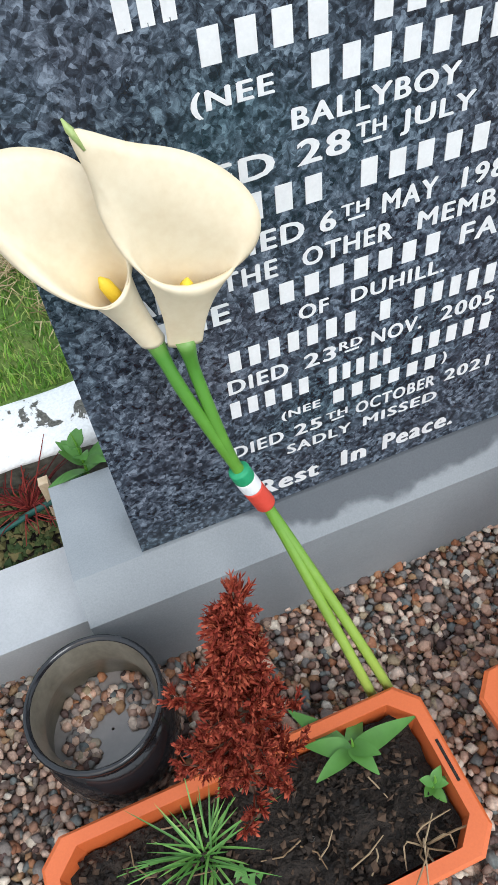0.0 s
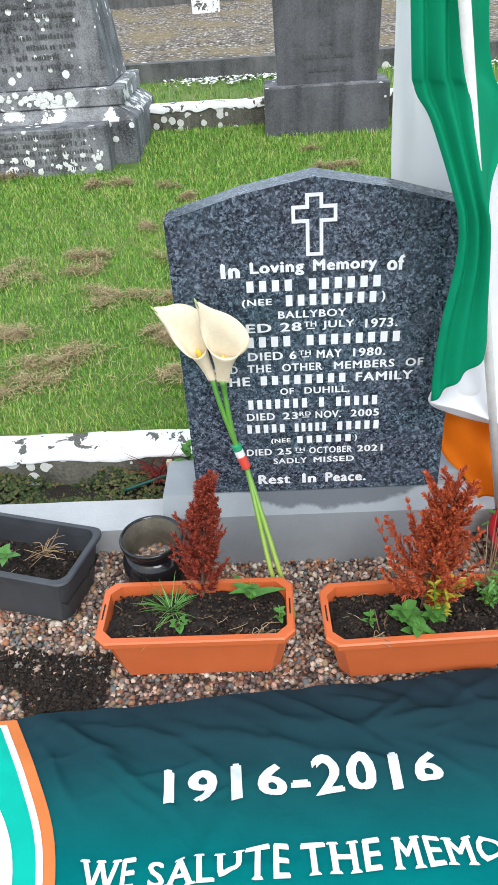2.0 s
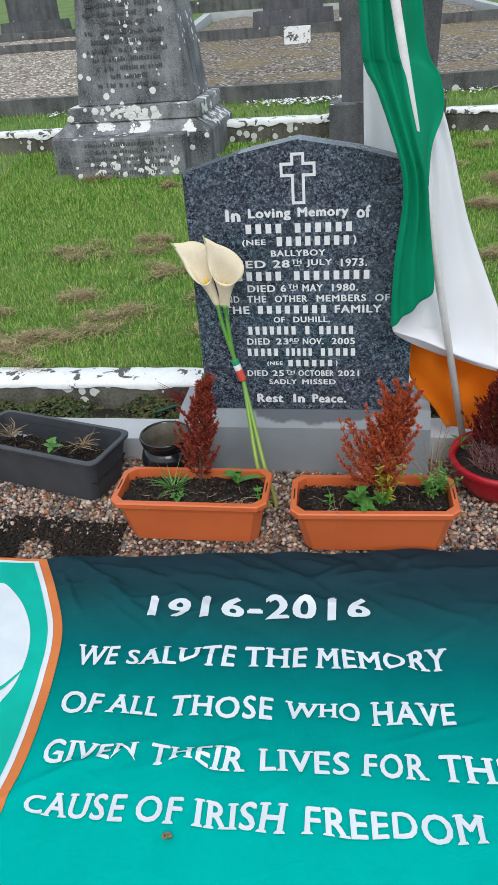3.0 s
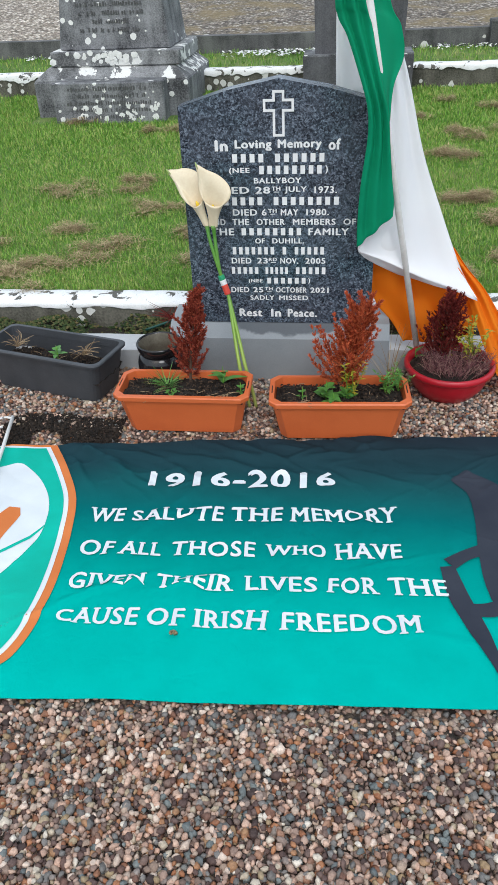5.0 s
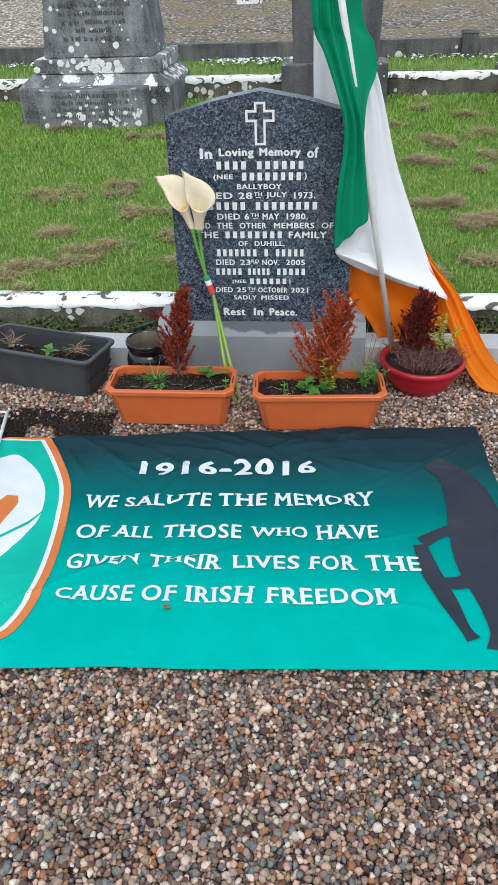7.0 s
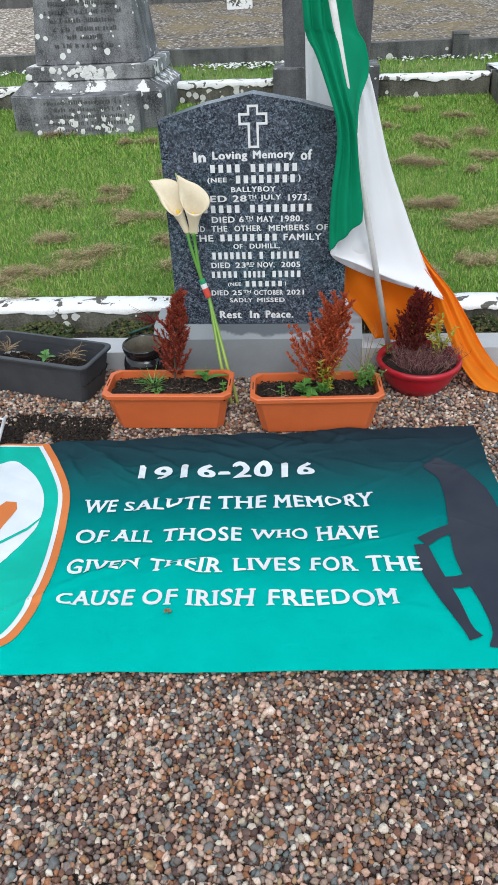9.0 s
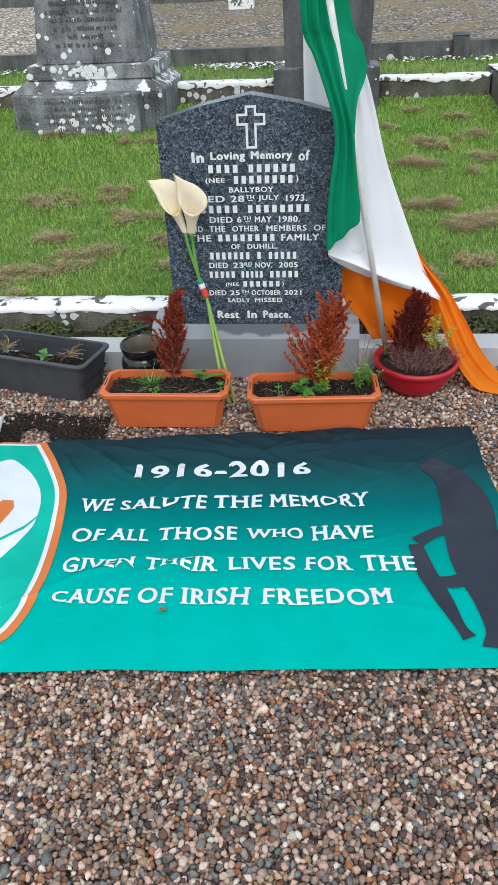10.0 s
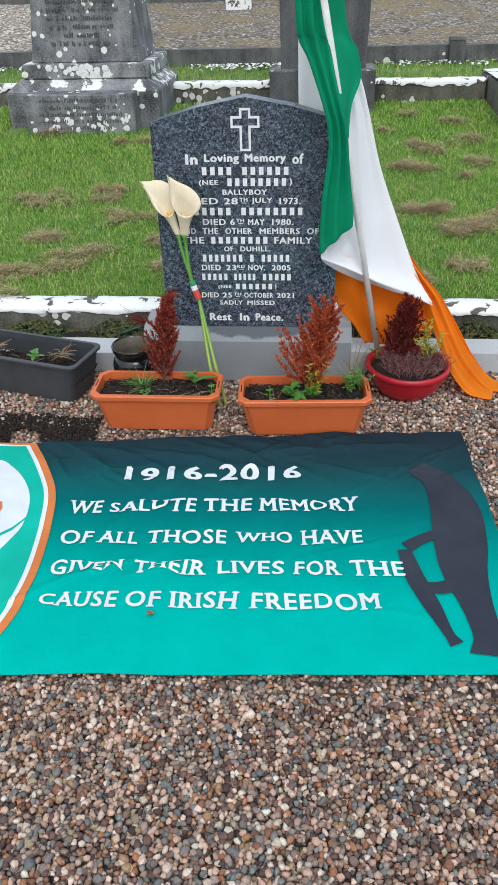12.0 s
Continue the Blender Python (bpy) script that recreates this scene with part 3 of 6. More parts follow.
def build_headstone():
    head = thing("headstone", "polished blue-grey granite headstone with white lettering on a grey base", "headstone")
    x0, x1 = CX - 0.378, CX + 0.378
    bm = prism([(x0, 0.250), (x1, 0.250), (x1, 1.118), (CX + 0.19, 1.172), (CX, 1.208), (CX - 0.19, 1.172), (x0, 1.118)], 0.0, 0.085)
    slab = part("slab", bm, "granite", head, "speckled blue-grey granite slab with a peaked top", bevel=0.003)
    bm = bmesh.new()
    prof = [(-0.062, -0.06), (-0.062, 0.200), (-0.004, 0.248), (0.185, 0.248), (0.185, -0.06)]
    a = [bm.verts.new((CX - 0.488, y, z)) for y, z in prof]
    b = [bm.verts.new((CX + 0.462, y, z)) for y, z in prof]
    bm.faces.new(a)
    bm.faces.new(b[::-1])
    for i in range(5):
        j = (i + 1) % 5
        bm.faces.new((a[i], b[i], b[j], a[j]))
    part("base", bm, "base", head, "matt grey stone base with a sloping front top", bevel=0.004)
    # outlined cross
    def cross(w, up, down, arm, at):
        return [(CX - w, 1.07 - down), (CX + w, 1.07 - down), (CX + w, at - w), (CX + arm, at - w), (CX + arm, at + w), (CX + w, at + w),
                (CX + w, 1.07 + up), (CX - w, 1.07 + up), (CX - w, at + w), (CX - arm, at + w), (CX - arm, at - w), (CX - w, at - w)]
    o, i = cross(0.0220, 0.099, 0.060, 0.057, 1.118), cross(0.0128, 0.090, 0.051, 0.048, 1.118)
    bm = bmesh.new()
    vo = [bm.verts.new((x, -0.0012, z)) for x, z in o]
    vi = [bm.verts.new((x, -0.0012, z)) for x, z in i]
    for k in range(12):
        bm.faces.new((vo[k], vo[(k + 1) % 12], vi[(k + 1) % 12], vi[k]))
    for f in bmesh.ops.extrude_face_region(bm, geom=bm.faces[:])["geom"]:
        if isinstance(f, bmesh.types.BMVert):
            f.co.y += 0.001
    part("cross", bm, "letter", head, "white outlined cross")

    def word(text, a, b, z, h, bold=0.034, serif=0.0):
        pts, faces = lettering(text, bold=bold, spacing=1.14, serif=serif)
        for group in glyphs(pts, faces):
            bm = bmesh.new()
            vs = {k: bm.verts.new((a + (b - a) * pts[k][0], -0.0010 - 0.00015 * pts[k][2], z + h * pts[k][1])) for k in {i for f in group for i in f}}
            for f in group:
                bm.faces.new([vs[k] for k in f])
            part("inscription_letter", bm, "letter", head)

    def bar(a, b, z, h):
        bm = bmesh.new()
        box(bm, a, b, -0.0012, -0.0002, z, z + h)
        part("inscription_bar", bm, "letter", head)

    def line(pieces, z, h, serif=False):
        """Words set side by side: (text, x0, x1); # makes plain upright bars, ^ a small raised and underlined word, _ a lower word."""
        for text, a, b in pieces:
            if text[0] == "#":
                words = text[1:].split()
                n = sum(len(w) for w in words) + 0.9 * (len(words) - 1)
                step, x = (b - a) / n, a
                for w in words:
                    for _ in w:
                        bar(x + step * 0.16, x + step * 0.72, z, h)
                        x += step
                    x += 0.9 * step
            elif text[0] == "^":
                word(text[1:], a, b, z + h * 0.42, h * 0.58)
                bar(a + 0.25 * (b - a), b - 0.15 * (b - a), z + h * 0.16, h * 0.09)
            elif text[0] == "_":
                word(text[1:], a, b, z, h * 0.80)
            else:
                word(text, a, b, z, h, 0.050 if serif else 0.034)
    return head, line


headstone, line = build_headstone()
line([("In", -0.229, -0.178), ("Loving", -0.152, -0.010), ("Memory", 0.012, 0.178), ("of", 0.203, 0.249)], 0.960, 0.041, True)
line([("#MARY ODWYER", -0.169, 0.198)], 0.918, 0.031)
line([("_(NEE", -0.179, -0.098), ("#OMAHONEY", -0.066, 0.188), (")", 0.193, 0.203)], 0.874, 0.031)
line([("BALLYBOY", -0.083, 0.101)], 0.839, 0.022)
line([("DIED 28", -0.235, -0.020), ("^TH", -0.014, 0.020), ("JULY", 0.036, 0.123), ("1973.", 0.152, 0.240)], 0.800, 0.027)
line([("#HANNAH OMAHONEY", -0.245, 0.257)], 0.755, 0.031)
line([("DIED 6", -0.172, -0.036), ("^TH", -0.030, 0.004), ("MAY", 0.020, 0.090), ("1980.", 0.121, 0.211)], 0.714, 0.026)
line([("AND", -0.275, -0.203), ("THE", -0.176, -0.108), ("OTHER", -0.078, 0.036), ("MEMBERS", 0.068, 0.238), ("OF", 0.268, 0.318)], 0.676, 0.025)
line([("THE", -0.265, -0.170), ("#OMAHONEY", -0.145, 0.110), ("FAMILY", 0.130, 0.291)], 0.634, 0.029)
line([("OF", -0.086, -0.046), ("DUHILL.", -0.016, 0.114)], 0.600, 0.022)
line([("#MICHAEL J WHITE", -0.184, 0.201)], 0.554, 0.031)
line([("DIED", -0.187, -0.104), ("23", -0.082, -0.036), ("^RD", -0.032, 0.002), ("NOV.", 0.015, 0.090), ("2005", 0.118, 0.201)], 0.515, 0.025)
line([("#ADDIE", -0.192, -0.070), ("#ALICE", -0.050, 0.052), ("#WHITE", 0.075, 0.209)], 0.470, 0.029)
line([("_(NEE", -0.119, -0.060), ("#ODWYER", -0.045, 0.128), (")", 0.131, 0.139)], 0.428, 0.025)
line([("DIED", -0.195, -0.118), ("25", -0.102, -0.058), ("^TH", -0.052, -0.018), ("OCTOBER", -0.005, 0.125), ("2021", 0.140, 0.217)], 0.388, 0.024)
line([("SADLY", -0.115, -0.012), ("MISSED", 0.008, 0.132)], 0.354, 0.021)
line([("Rest", -0.165, -0.065), ("In", -0.028, 0.016), ("Peace.", 0.044, 0.170)], 0.277, 0.037, True)

# ---- kerbs and low walls ----


def kerb(name, x0, x1, y0, y1, z0, z1, mat, label, worn=0.004):
    bm = bmesh.new()
    box(bm, x0, x1, y0, y1, z0, z1)
    rough_up(bm, worn, 7.0, max(4, int((x1 - x0) / 0.12)))
    ob = link(name, bm, mat, bevel=0.0)
    return tagged(ob, label, "kerb", kind="structure")


kerb("kerb_left", -2.6, CX - 0.492, 0.012, 0.172, -0.06, 0.098, "kerb", "pale grey concrete grave kerb beside gravel", 0.002)
kerb("kerb_right", CX + 0.466, 2.6, 0.050, 0.205, -0.06, 0.098, "kerb", "pale grey concrete grave kerb beside gravel", 0.002)


def low_wall(name, x0, x1, y0, y1, z0, z1, cap, seed, label, drip=0.035):
    """A worn stone wall under a thick flaking coat of limewash with a ragged lower edge."""
    w = thing(name, label, "low wall", kind="structure")
    bm = bmesh.new()
    box(bm, x0, x1, y0, y1, z0, z1 - cap)
    rough_up(bm, 0.008, 6.0, int((x1 - x0) / 0.09))
    part("stone_core", bm, "wall", w, "mossy dark stone")
    n = int((x1 - x0) / 0.012)
    verts, faces = [], []
    for i in range(n + 1):
        x = x0 + (x1 - x0) * i / n
        s = Vector((x * 5, seed, 0))
        d = drip * max(0.05, 0.55 + 1.3 * noise.noise(s) + 0.6 * noise.noise(s * 4.3))
        b = 0.005 * noise.noise(s * 2)
        for y, z in ((y0 - 0.010, z1 - cap - d), (y0 - 0.014, z1 - 0.012), (y0 + 0.004, z1 + b), ((y0 + y1) / 2, z1 + 0.004 + b), (y1 - 0.004, z1 + b), (y1 + 0.012, z1 - 0.015), (y1 + 0.009, z1 - cap - 0.02)):
            verts.append((x, y, z))
    for i in range(n):
        for k in range(6):
            faces.append((i * 7 + k, (i + 1) * 7 + k, (i + 1) * 7 + k + 1, i * 7 + k + 1))
    data_mesh("limewash_coat", verts, faces, "limewash", w, "flaking white limewash", True)
    return w


low_wall("wall_low", -3.2, 3.2, 0.335, 0.475, -0.05, 0.192, 0.022, 3.1, "low stone wall with flaking white limewash top", 0.012)
low_wall("wall_rear", -6.0, 1.93, 4.72, 4.88, 0.36, 0.615, 0.025, 8.7, "far low stone wall with limewashed top", 0.03)
low_wall("wall_side", 1.95, 2.25, 3.4, 5.05, 0.36, 0.66, 0.03, 2.2, "limewashed stone grave surround beside turf", 0.14)


def ragged_kerb(name, x0, x1, y, z, h, d, label):
    bm = bmesh.new()
    box(bm, x0, x1, y, y + d, z - 0.1, z + h)
    rough_up(bm, 0.008, 5.0, int((x1 - x0) / 0.25))
    return tagged(link(name, bm, "old_kerb"), label, "kerb", kind="structure")


ragged_kerb("kerb_far", -7.0, 5.5, 6.62, lawn_z(6.62), 0.17, 0.16, "dark weathered stone kerb before a gravel plot")
ragged_kerb("kerb_distant", -8.0, 8.0, 12.2, lawn_z(12.2), 0.22, 0.2, "dark distant stone kerb across the gravel plot")


def flat_plot(name, x0, x1, y0, y1, lift, mat, label):
    n, k = 24, 16
    verts = [(x0 + (x1 - x0) * i / n, y0 + (y1 - y0) * j / k, lawn_z(y0 + (y1 - y0) * j / k) + lift + 0.02 * noise.noise(Vector((i * 0.7, j * 0.9, 4)))) for j in range(k + 1) for i in range(n + 1)]
    faces = [(j * (n + 1) + i, j * (n + 1) + i + 1, (j + 1) * (n + 1) + i + 1, (j + 1) * (n + 1) + i) for j in range(k) for i in range(n)]
    return tagged(data_mesh(name, verts, faces, mat, smooth=True), label, "gravel plot", kind="structure")


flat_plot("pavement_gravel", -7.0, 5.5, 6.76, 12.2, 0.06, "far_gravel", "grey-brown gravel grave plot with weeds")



def lime_chips():
    """Fallen limewash lying on the turf along the far kerb."""
    rng = np.random.default_rng(15)
    n = 420
    x = np.concatenate([rng.uniform(-1.15, 0.2, 240), rng.uniform(1.0, 3.0, 110), rng.uniform(-3.5, -2.4, 70)])
    y = 6.60 - np.abs(rng.normal(0, 0.16, n))
    z = np.array([lawn_z(v) for v in y]) + 0.018
    sz = rng.uniform(0.008, 0.030, (n, 1)) * np.array([[1.2, 0.8, 0.3]])
    tagged(scatter_mesh("lime_flakes", OCT_V, OCT_F, np.stack([x, y, z], 1), sz, rng.uniform(0, 6.28, n), "limewash", None, "fallen white limewash flakes on turf", False, 0.4, 16), "", "lime flakes", kind="stuff")


# ---- old monuments ----


def carved(ob_parent, lines, x0, x1, y, z1, step, h, tilt=0.0):
    """Worn writing as rows of short dark bars."""
    rnd = random.Random(len(lines) + int(100 * x1))
    for k, frac in enumerate(lines):
        bm = bmesh.new()
        z = z1 - k * step
        w = (x1 - x0) * frac
        x = (x0 + x1) / 2 - w / 2
        while x < (x0 + x1) / 2 + w / 2:
            d = h * rnd.uniform(0.4, 0.9)
            if rnd.random() > 0.18:
                box(bm, x, x + d * 0.55, y + tilt * (z - z1) - 0.002, y + tilt * (z - z1) + 0.004, z, z + h * rnd.uniform(0.5, 1.0))
            x += d
        tagged(part("inscription_row", bm, "incised", ob_parent, "worn carved writing"), kind="stuff")


def old_pedestal():
    t = thing("obelisk_monument", "old grey limestone obelisk monument blotched with white lichen", "monument")
    def block(name, x0, x1, y0, y1, z0, z1, tx=0.0, ty=0.0, mat="old", label=""):
        bm = bmesh.new()
        box(bm, x0, x1, y0, y1, z0, z1, tx, ty)
        bmesh.ops.bevel(bm, geom=bm.edges[:], offset=0.008, segments=1, affect='EDGES')
        rough_up(bm, 0.005, 6, 5)
        return part(name, bm, mat, t, label)
    block("plaque", -2.205, -1.24, 3.67, 3.95, 0.30, 0.680, label="pale inscribed lower plaque")
    block("base", -2.43, -1.06, 3.88, 5.02, 0.30, 0.665)
    block("base_slope", -2.43, -1.06, 3.88, 5.02, 0.665, 0.765, 0.13, 0.10, "old_crust")
    block("step", -2.27, -1.135, 3.96, 4.9, 0.765, 0.880, mat="old_crust")
    block("shaft", -2.205, -1.225, 4.06, 4.83, 0.880, 2.75, 0.22, 0.17)
    rng = np.random.default_rng(61)
    spots = [(rng.uniform(-2.16, -1.29), 3.668, 0.40 + 0.10 * rng.random() ** 2, rng.uniform(0.010, 0.038)) for _ in range(34)]
    spots += [(rng.uniform(-1.80, -1.30), 3.668, rng.uniform(0.45, 0.64), rng.uniform(0.010, 0.024)) for _ in range(14)]
    spots += [(rng.normal(-1.75, 0.20), 3.957, rng.uniform(0.80, 0.875), rng.uniform(0.018, 0.045)) for _ in range(26)]
    spots += [(rng.uniform(-2.36, -1.12), 3.877, rng.uniform(0.42, 0.66), rng.uniform(0.012, 0.034)) for _ in range(22)]
    spots += [(rng.normal(-1.68, 0.05), 4.058 + 0.091 * (z - 0.88), z, rng.uniform(0.010, 0.026)) for z in rng.uniform(0.93, 2.1, 30)]
    ob = scatter_mesh("lichen", ICO_V, ICO_F, [p[:3] for p in spots], [(p[3] * 0.8, 0.002, p[3] * 0.72) for p in spots], np.zeros(len(spots)), "lichen", t, "white crusted lichen spots", False, 0.22, 62)
    tagged(ob, kind="stuff")
    carved(t, [0.8, 0.75, 0.85, 0.8, 0.6], -2.15, -1.29, 3.668, 0.62, 0.055, 0.032)
    carved(t, [0.5, 0.8, 0.75, 0.85, 0.45, 0.85, 0.8, 0.85, 0.75, 0.7, 0.4, 0.7], -2.12, -1.33, 4.128, 1.72, 0.064, 0.034, 0.09)
    return t


old_pedestal()


def old_slab():
    t = thing("old_headstone", "tall dark limestone headstone on a wide plinth", "headstone")
    bm = bmesh.new()
    box(bm, -0.105, 0.86, 4.34, 4.76, 0.30, 0.745)
    rough_up(bm, 0.006, 6, 6)
    part("plinth", bm, "old_dark", t)
    bm = bmesh.new()
    box(bm, -0.10, 0.86, 4.35, 4.75, 0.738, 0.757)
    rough_up(bm, 0.004, 9, 6)
    part("wash", bm, "old", t, "pale weathered ledge")
    bm = prism([(0.0, 0.757), (0.77, 0.757), (0.80, 1.75), (0.60, 1.95), (0.385, 2.02), (0.17, 1.95), (-0.03, 1.75)], 4.43, 4.60)
    rough_up(bm, 0.003, 6, 5)
    part("slab", bm, "old_dark", t, "dark rain-stained slab")
    carved(t, [0.15, 0.6, 0.4], 0.04, 0.74, 4.424, 1.02, 0.09, 0.035)
    return t


old_slab()


def small_post():
    bm = bmesh.new()
    z = lawn_z(6.55)
    box(bm, 1.86, 2.03, 6.53, 6.70, z - 0.1, z + 0.235)
    box(bm, 1.85, 2.04, 6.52, 6.71, z + 0.235, z + 0.26, 0.01, 0.01)
    rough_up(bm, 0.004, 9, 3)
    tagged(link("kerb_post", bm, "old_kerb"), "short square stone post in a kerb", "post")


small_post()


def far_stone(x, y, w, h, d, mat, label, name="far_headstone", peak=0.0):
    bm = prism([(x - w / 2, lawn_z(y) - 0.05), (x + w / 2, lawn_z(y) - 0.05), (x + w / 2, lawn_z(y) + h), (x, lawn_z(y) + h + peak), (x - w / 2, lawn_z(y) + h)], y, y + d)
    rough_up(bm, 0.006, 5, 3)
    tagged(link(name, bm, mat), label, "headstone")


far_stone(-0.95, 11.0, 0.42, 0.30, 0.22, "limewash", "small white stone block on gravel", "white_stone_block")


def far_grave(x, y, w, h, d, plinth, mat, label):
    """A distant headstone on its own plinth."""
    z = lawn_z(y)
    t = thing("far_headstone", label, "headstone")
    bm = bmesh.new()
    box(bm, x - w / 2, x + w / 2, y, y + d, z - 0.1, z + plinth, 0.04, 0.04)
    part("plinth", rough_up(bm, 0.005, 5, 3), mat, t)
    k = w * 0.36
    bm = prism([(x - k, z + plinth), (x + k, z + plinth), (x + k * 0.97, z + h * 0.86), (x + k * 0.6, z + h * 0.96), (x, z + h), (x - k * 0.6, z + h * 0.96), (x - k * 0.97, z + h * 0.86)], y + 0.14, y + d - 0.16)
    part("slab", rough_up(bm, 0.004, 5, 3), mat, t)


far_grave(-1.14, 12.30, 1.46, 1.55, 0.55, 0.44, "old_dark", "grey distant headstone on a broad plinth behind gravel")
far_grave(-8.1, 17.4, 1.7, 1.7, 0.6, 0.30, "old_dark", "dark distant headstone on a low plinth")
far_grave(-6.7, 18.4, 0.95, 1.4, 0.5, 0.25, "limewash", "white distant headstone on a low plinth")
far_grave(3.6, 15.5, 1.4, 1.6, 0.5, 0.35, "old_dark", "dark distant headstone on a low plinth")
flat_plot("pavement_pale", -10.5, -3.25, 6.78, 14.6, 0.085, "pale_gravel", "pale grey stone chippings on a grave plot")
ragged_kerb("kerb_back", -11.0, -4.4, 14.7, lawn_z(14.7), 0.22, 0.2, "dark stone kerb behind pale chippings")
ragged_kerb("kerb_upper", -7.0, 0.5, 21.5, lawn_z(21.5), 0.30, 0.25, "dark distant stone kerb on the slope")


def sloping_kerb(name, x0, y0, x1, y1, wide, h, label):
    """A kerb that climbs with the ground."""
    bm = bmesh.new()
    a, b = Vector((x0, y0, lawn_z(y0))), Vector((x1, y1, lawn_z(y1)))
    s = Vector((-(b - a).y, (b - a).x, 0)).normalized() * wide / 2
    low, high = Vector((0, 0, -0.1)), Vector((0, 0, h))
    v = [bm.verts.new(p) for p in (a - s + low, a + s + low, b + s + low, b - s + low, a - s + high, a + s + high, b + s + high, b - s + high)]
    for f in ((3, 2, 1, 0), (4, 5, 6, 7), (0, 1, 5, 4), (1, 2, 6, 5), (2, 3, 7, 6), (3, 0, 4, 7)):
        bm.faces.new([v[i] for i in f])
    rough_up(bm, 0.005, 5, 5)
    tagged(link(name, bm, "kerb"), label, "kerb", kind="structure")


sloping_kerb("kerb_pale", -3.25, 13.5, -3.62, 17.3, 0.16, 0.18, "pale concrete kerb of a distant grave")
sloping_kerb("kerb_pale", -3.6, 17.4, 0.6, 17.4, 0.16, 0.18, "pale concrete kerb of a distant grave")
sloping_kerb("kerb_pale", 2.6, 12.8, 2.0, 18.0, 0.16, 0.18, "pale concrete kerb of a distant grave")
flat_plot("pavement_far", -3.2, 2.2, 12.45, 17.3, 0.05, "far_gravel", "grey-brown gravel on a distant grave plot")

# ---- printed banner on the gravel ----
TL, TR, BR, BL = Vector((-1.075, -0.660, 0)), Vector((0.915, -0.490, 0)), Vector((0.965, -1.703, 0)), Vector((-0.99, -1.803, 0))


def creases():
    rnd = random.Random(11)
    out = []
    for _ in range(46):
        a = radians(rnd.choice((-28, -18, -8, 12, 35)) + rnd.uniform(-9, 9))
        top = rnd.random() < 0.7
        out.append((rnd.uniform(-0.95, 0.85), rnd.uniform(-0.86, -0.58) if top else rnd.uniform(-1.5, -0.85), math.cos(a), math.sin(a), rnd.uniform(0.05, 0.17), rnd.uniform(0.007, 0.016), rnd.uniform(0.004, 0.011) * (1 if top else 0.6)))
    return out


CREASES = creases() + [(cx, cy, math.cos(radians(a)), math.sin(radians(a)), l, w, h) for cx, cy, a, l, w, h in (
    (-0.62, -0.72, -22, 0.14, 0.015, 0.014), (-0.55, -0.79, -30, 0.12, 0.013, 0.011), (-0.45, -0.70, -8, 0.16, 0.017, 0.012), (-0.30, -0.78, -35, 0.10, 0.013, 0.009),
    (-0.68, -0.80, -55, 0.10, 0.013, 0.014), (-0.66, -0.70, -30, 0.20, 0.020, 0.022), (-0.50, -0.82, -33, 0.14, 0.016, 0.016), (-0.20, -0.72, -12, 0.22, 0.016, 0.013), (0.55, -0.62, 6, 0.22, 0.015, 0.012), (-0.42, -1.38, 28, 0.16, 0.015, 0.012), (-0.15, -1.33, 20, 0.12, 0.013, 0.010), (-0.60, -1.50, 35, 0.14, 0.013, 0.008), (0.0, -0.68, -5, 0.20, 0.018, 0.010), (0.30, -0.66, 4, 0.20, 0.016, 0.009), (-0.86, -0.72, 60, 0.09, 0.016, 0.014), (-0.80, -0.78, 75, 0.12, 0.014, 0.011))]


def cloth_z(x, y):
    """The banner's rise over the stones, with soft creases fanning from its upper edge."""
    p = Vector((x, y, 0))
    top = max(0.0, 1 - (-0.55 - y) / 0.55)
    z = 0.014 + 0.006 * noise.noise(p * 3.1) + 0.0022 * noise.noise(p * 14)
    u = (x + 0.35) * 0.75 + (y + 0.8) * 1.3
    z += 0.012 * top * abs(noise.noise(Vector((u * 6, (x - y) * 1.6, 2)))) * 1.6
    z += 0.010 * math.exp(-((x - 0.62 * (y + 1.1) + 0.36) / 0.035) ** 2) * math.exp(-((y + 0.95) / 0.35) ** 2)
    fade = min(1.0, max(0.0, (x + 0.80) / 0.10))
    for cx, cy, dx, dy, l, w, h in CREASES if fade > 0 else ():
        a, b = (x - cx) * dx + (y - cy) * dy, -(x - cx) * dy + (y - cy) * dx
        if abs(a) < 3 * l and abs(b) < 4 * w:
            b += 0.25 * w * math.sin(a * 40)
            z += fade * h * math.exp(-(a / l) ** 2 - (b / w) ** 2)
    return z


def on_banner(u, v):
    p = (TL * (1 - u) + TR * u) * (1 - v) + (BL * (1 - u) + BR * u) * v
    e = 0.006 * noise.noise(Vector((u * 7, v * 7, 9))) * (1 if min(u, v, 1 - u, 1 - v) < 0.02 else 0)
    return Vector((p.x + e, p.y + e, cloth_z(p.x, p.y)))


banner = thing("banner", "teal printed cloth banner with white words spread on gravel", "banner")


def build_banner():
    n, k = 290, 190
    verts = [on_banner(i / n, j / k) for j in range(k + 1) for i in range(n + 1)]
    low = [v - Vector((0, 0, 0.0012)) for v in verts]
    m = len(verts)
    faces = []
    for j in range(k):
        for i in range(n):
            q = (j * (n + 1) + i, j * (n + 1) + i + 1, (j + 1) * (n + 1) + i + 1, (j + 1) * (n + 1) + i)
            faces += [q[::-1], tuple(m + a for a in q)]
    data_mesh("cloth", verts + low, faces, "banner", banner, "", True)


build_banner()


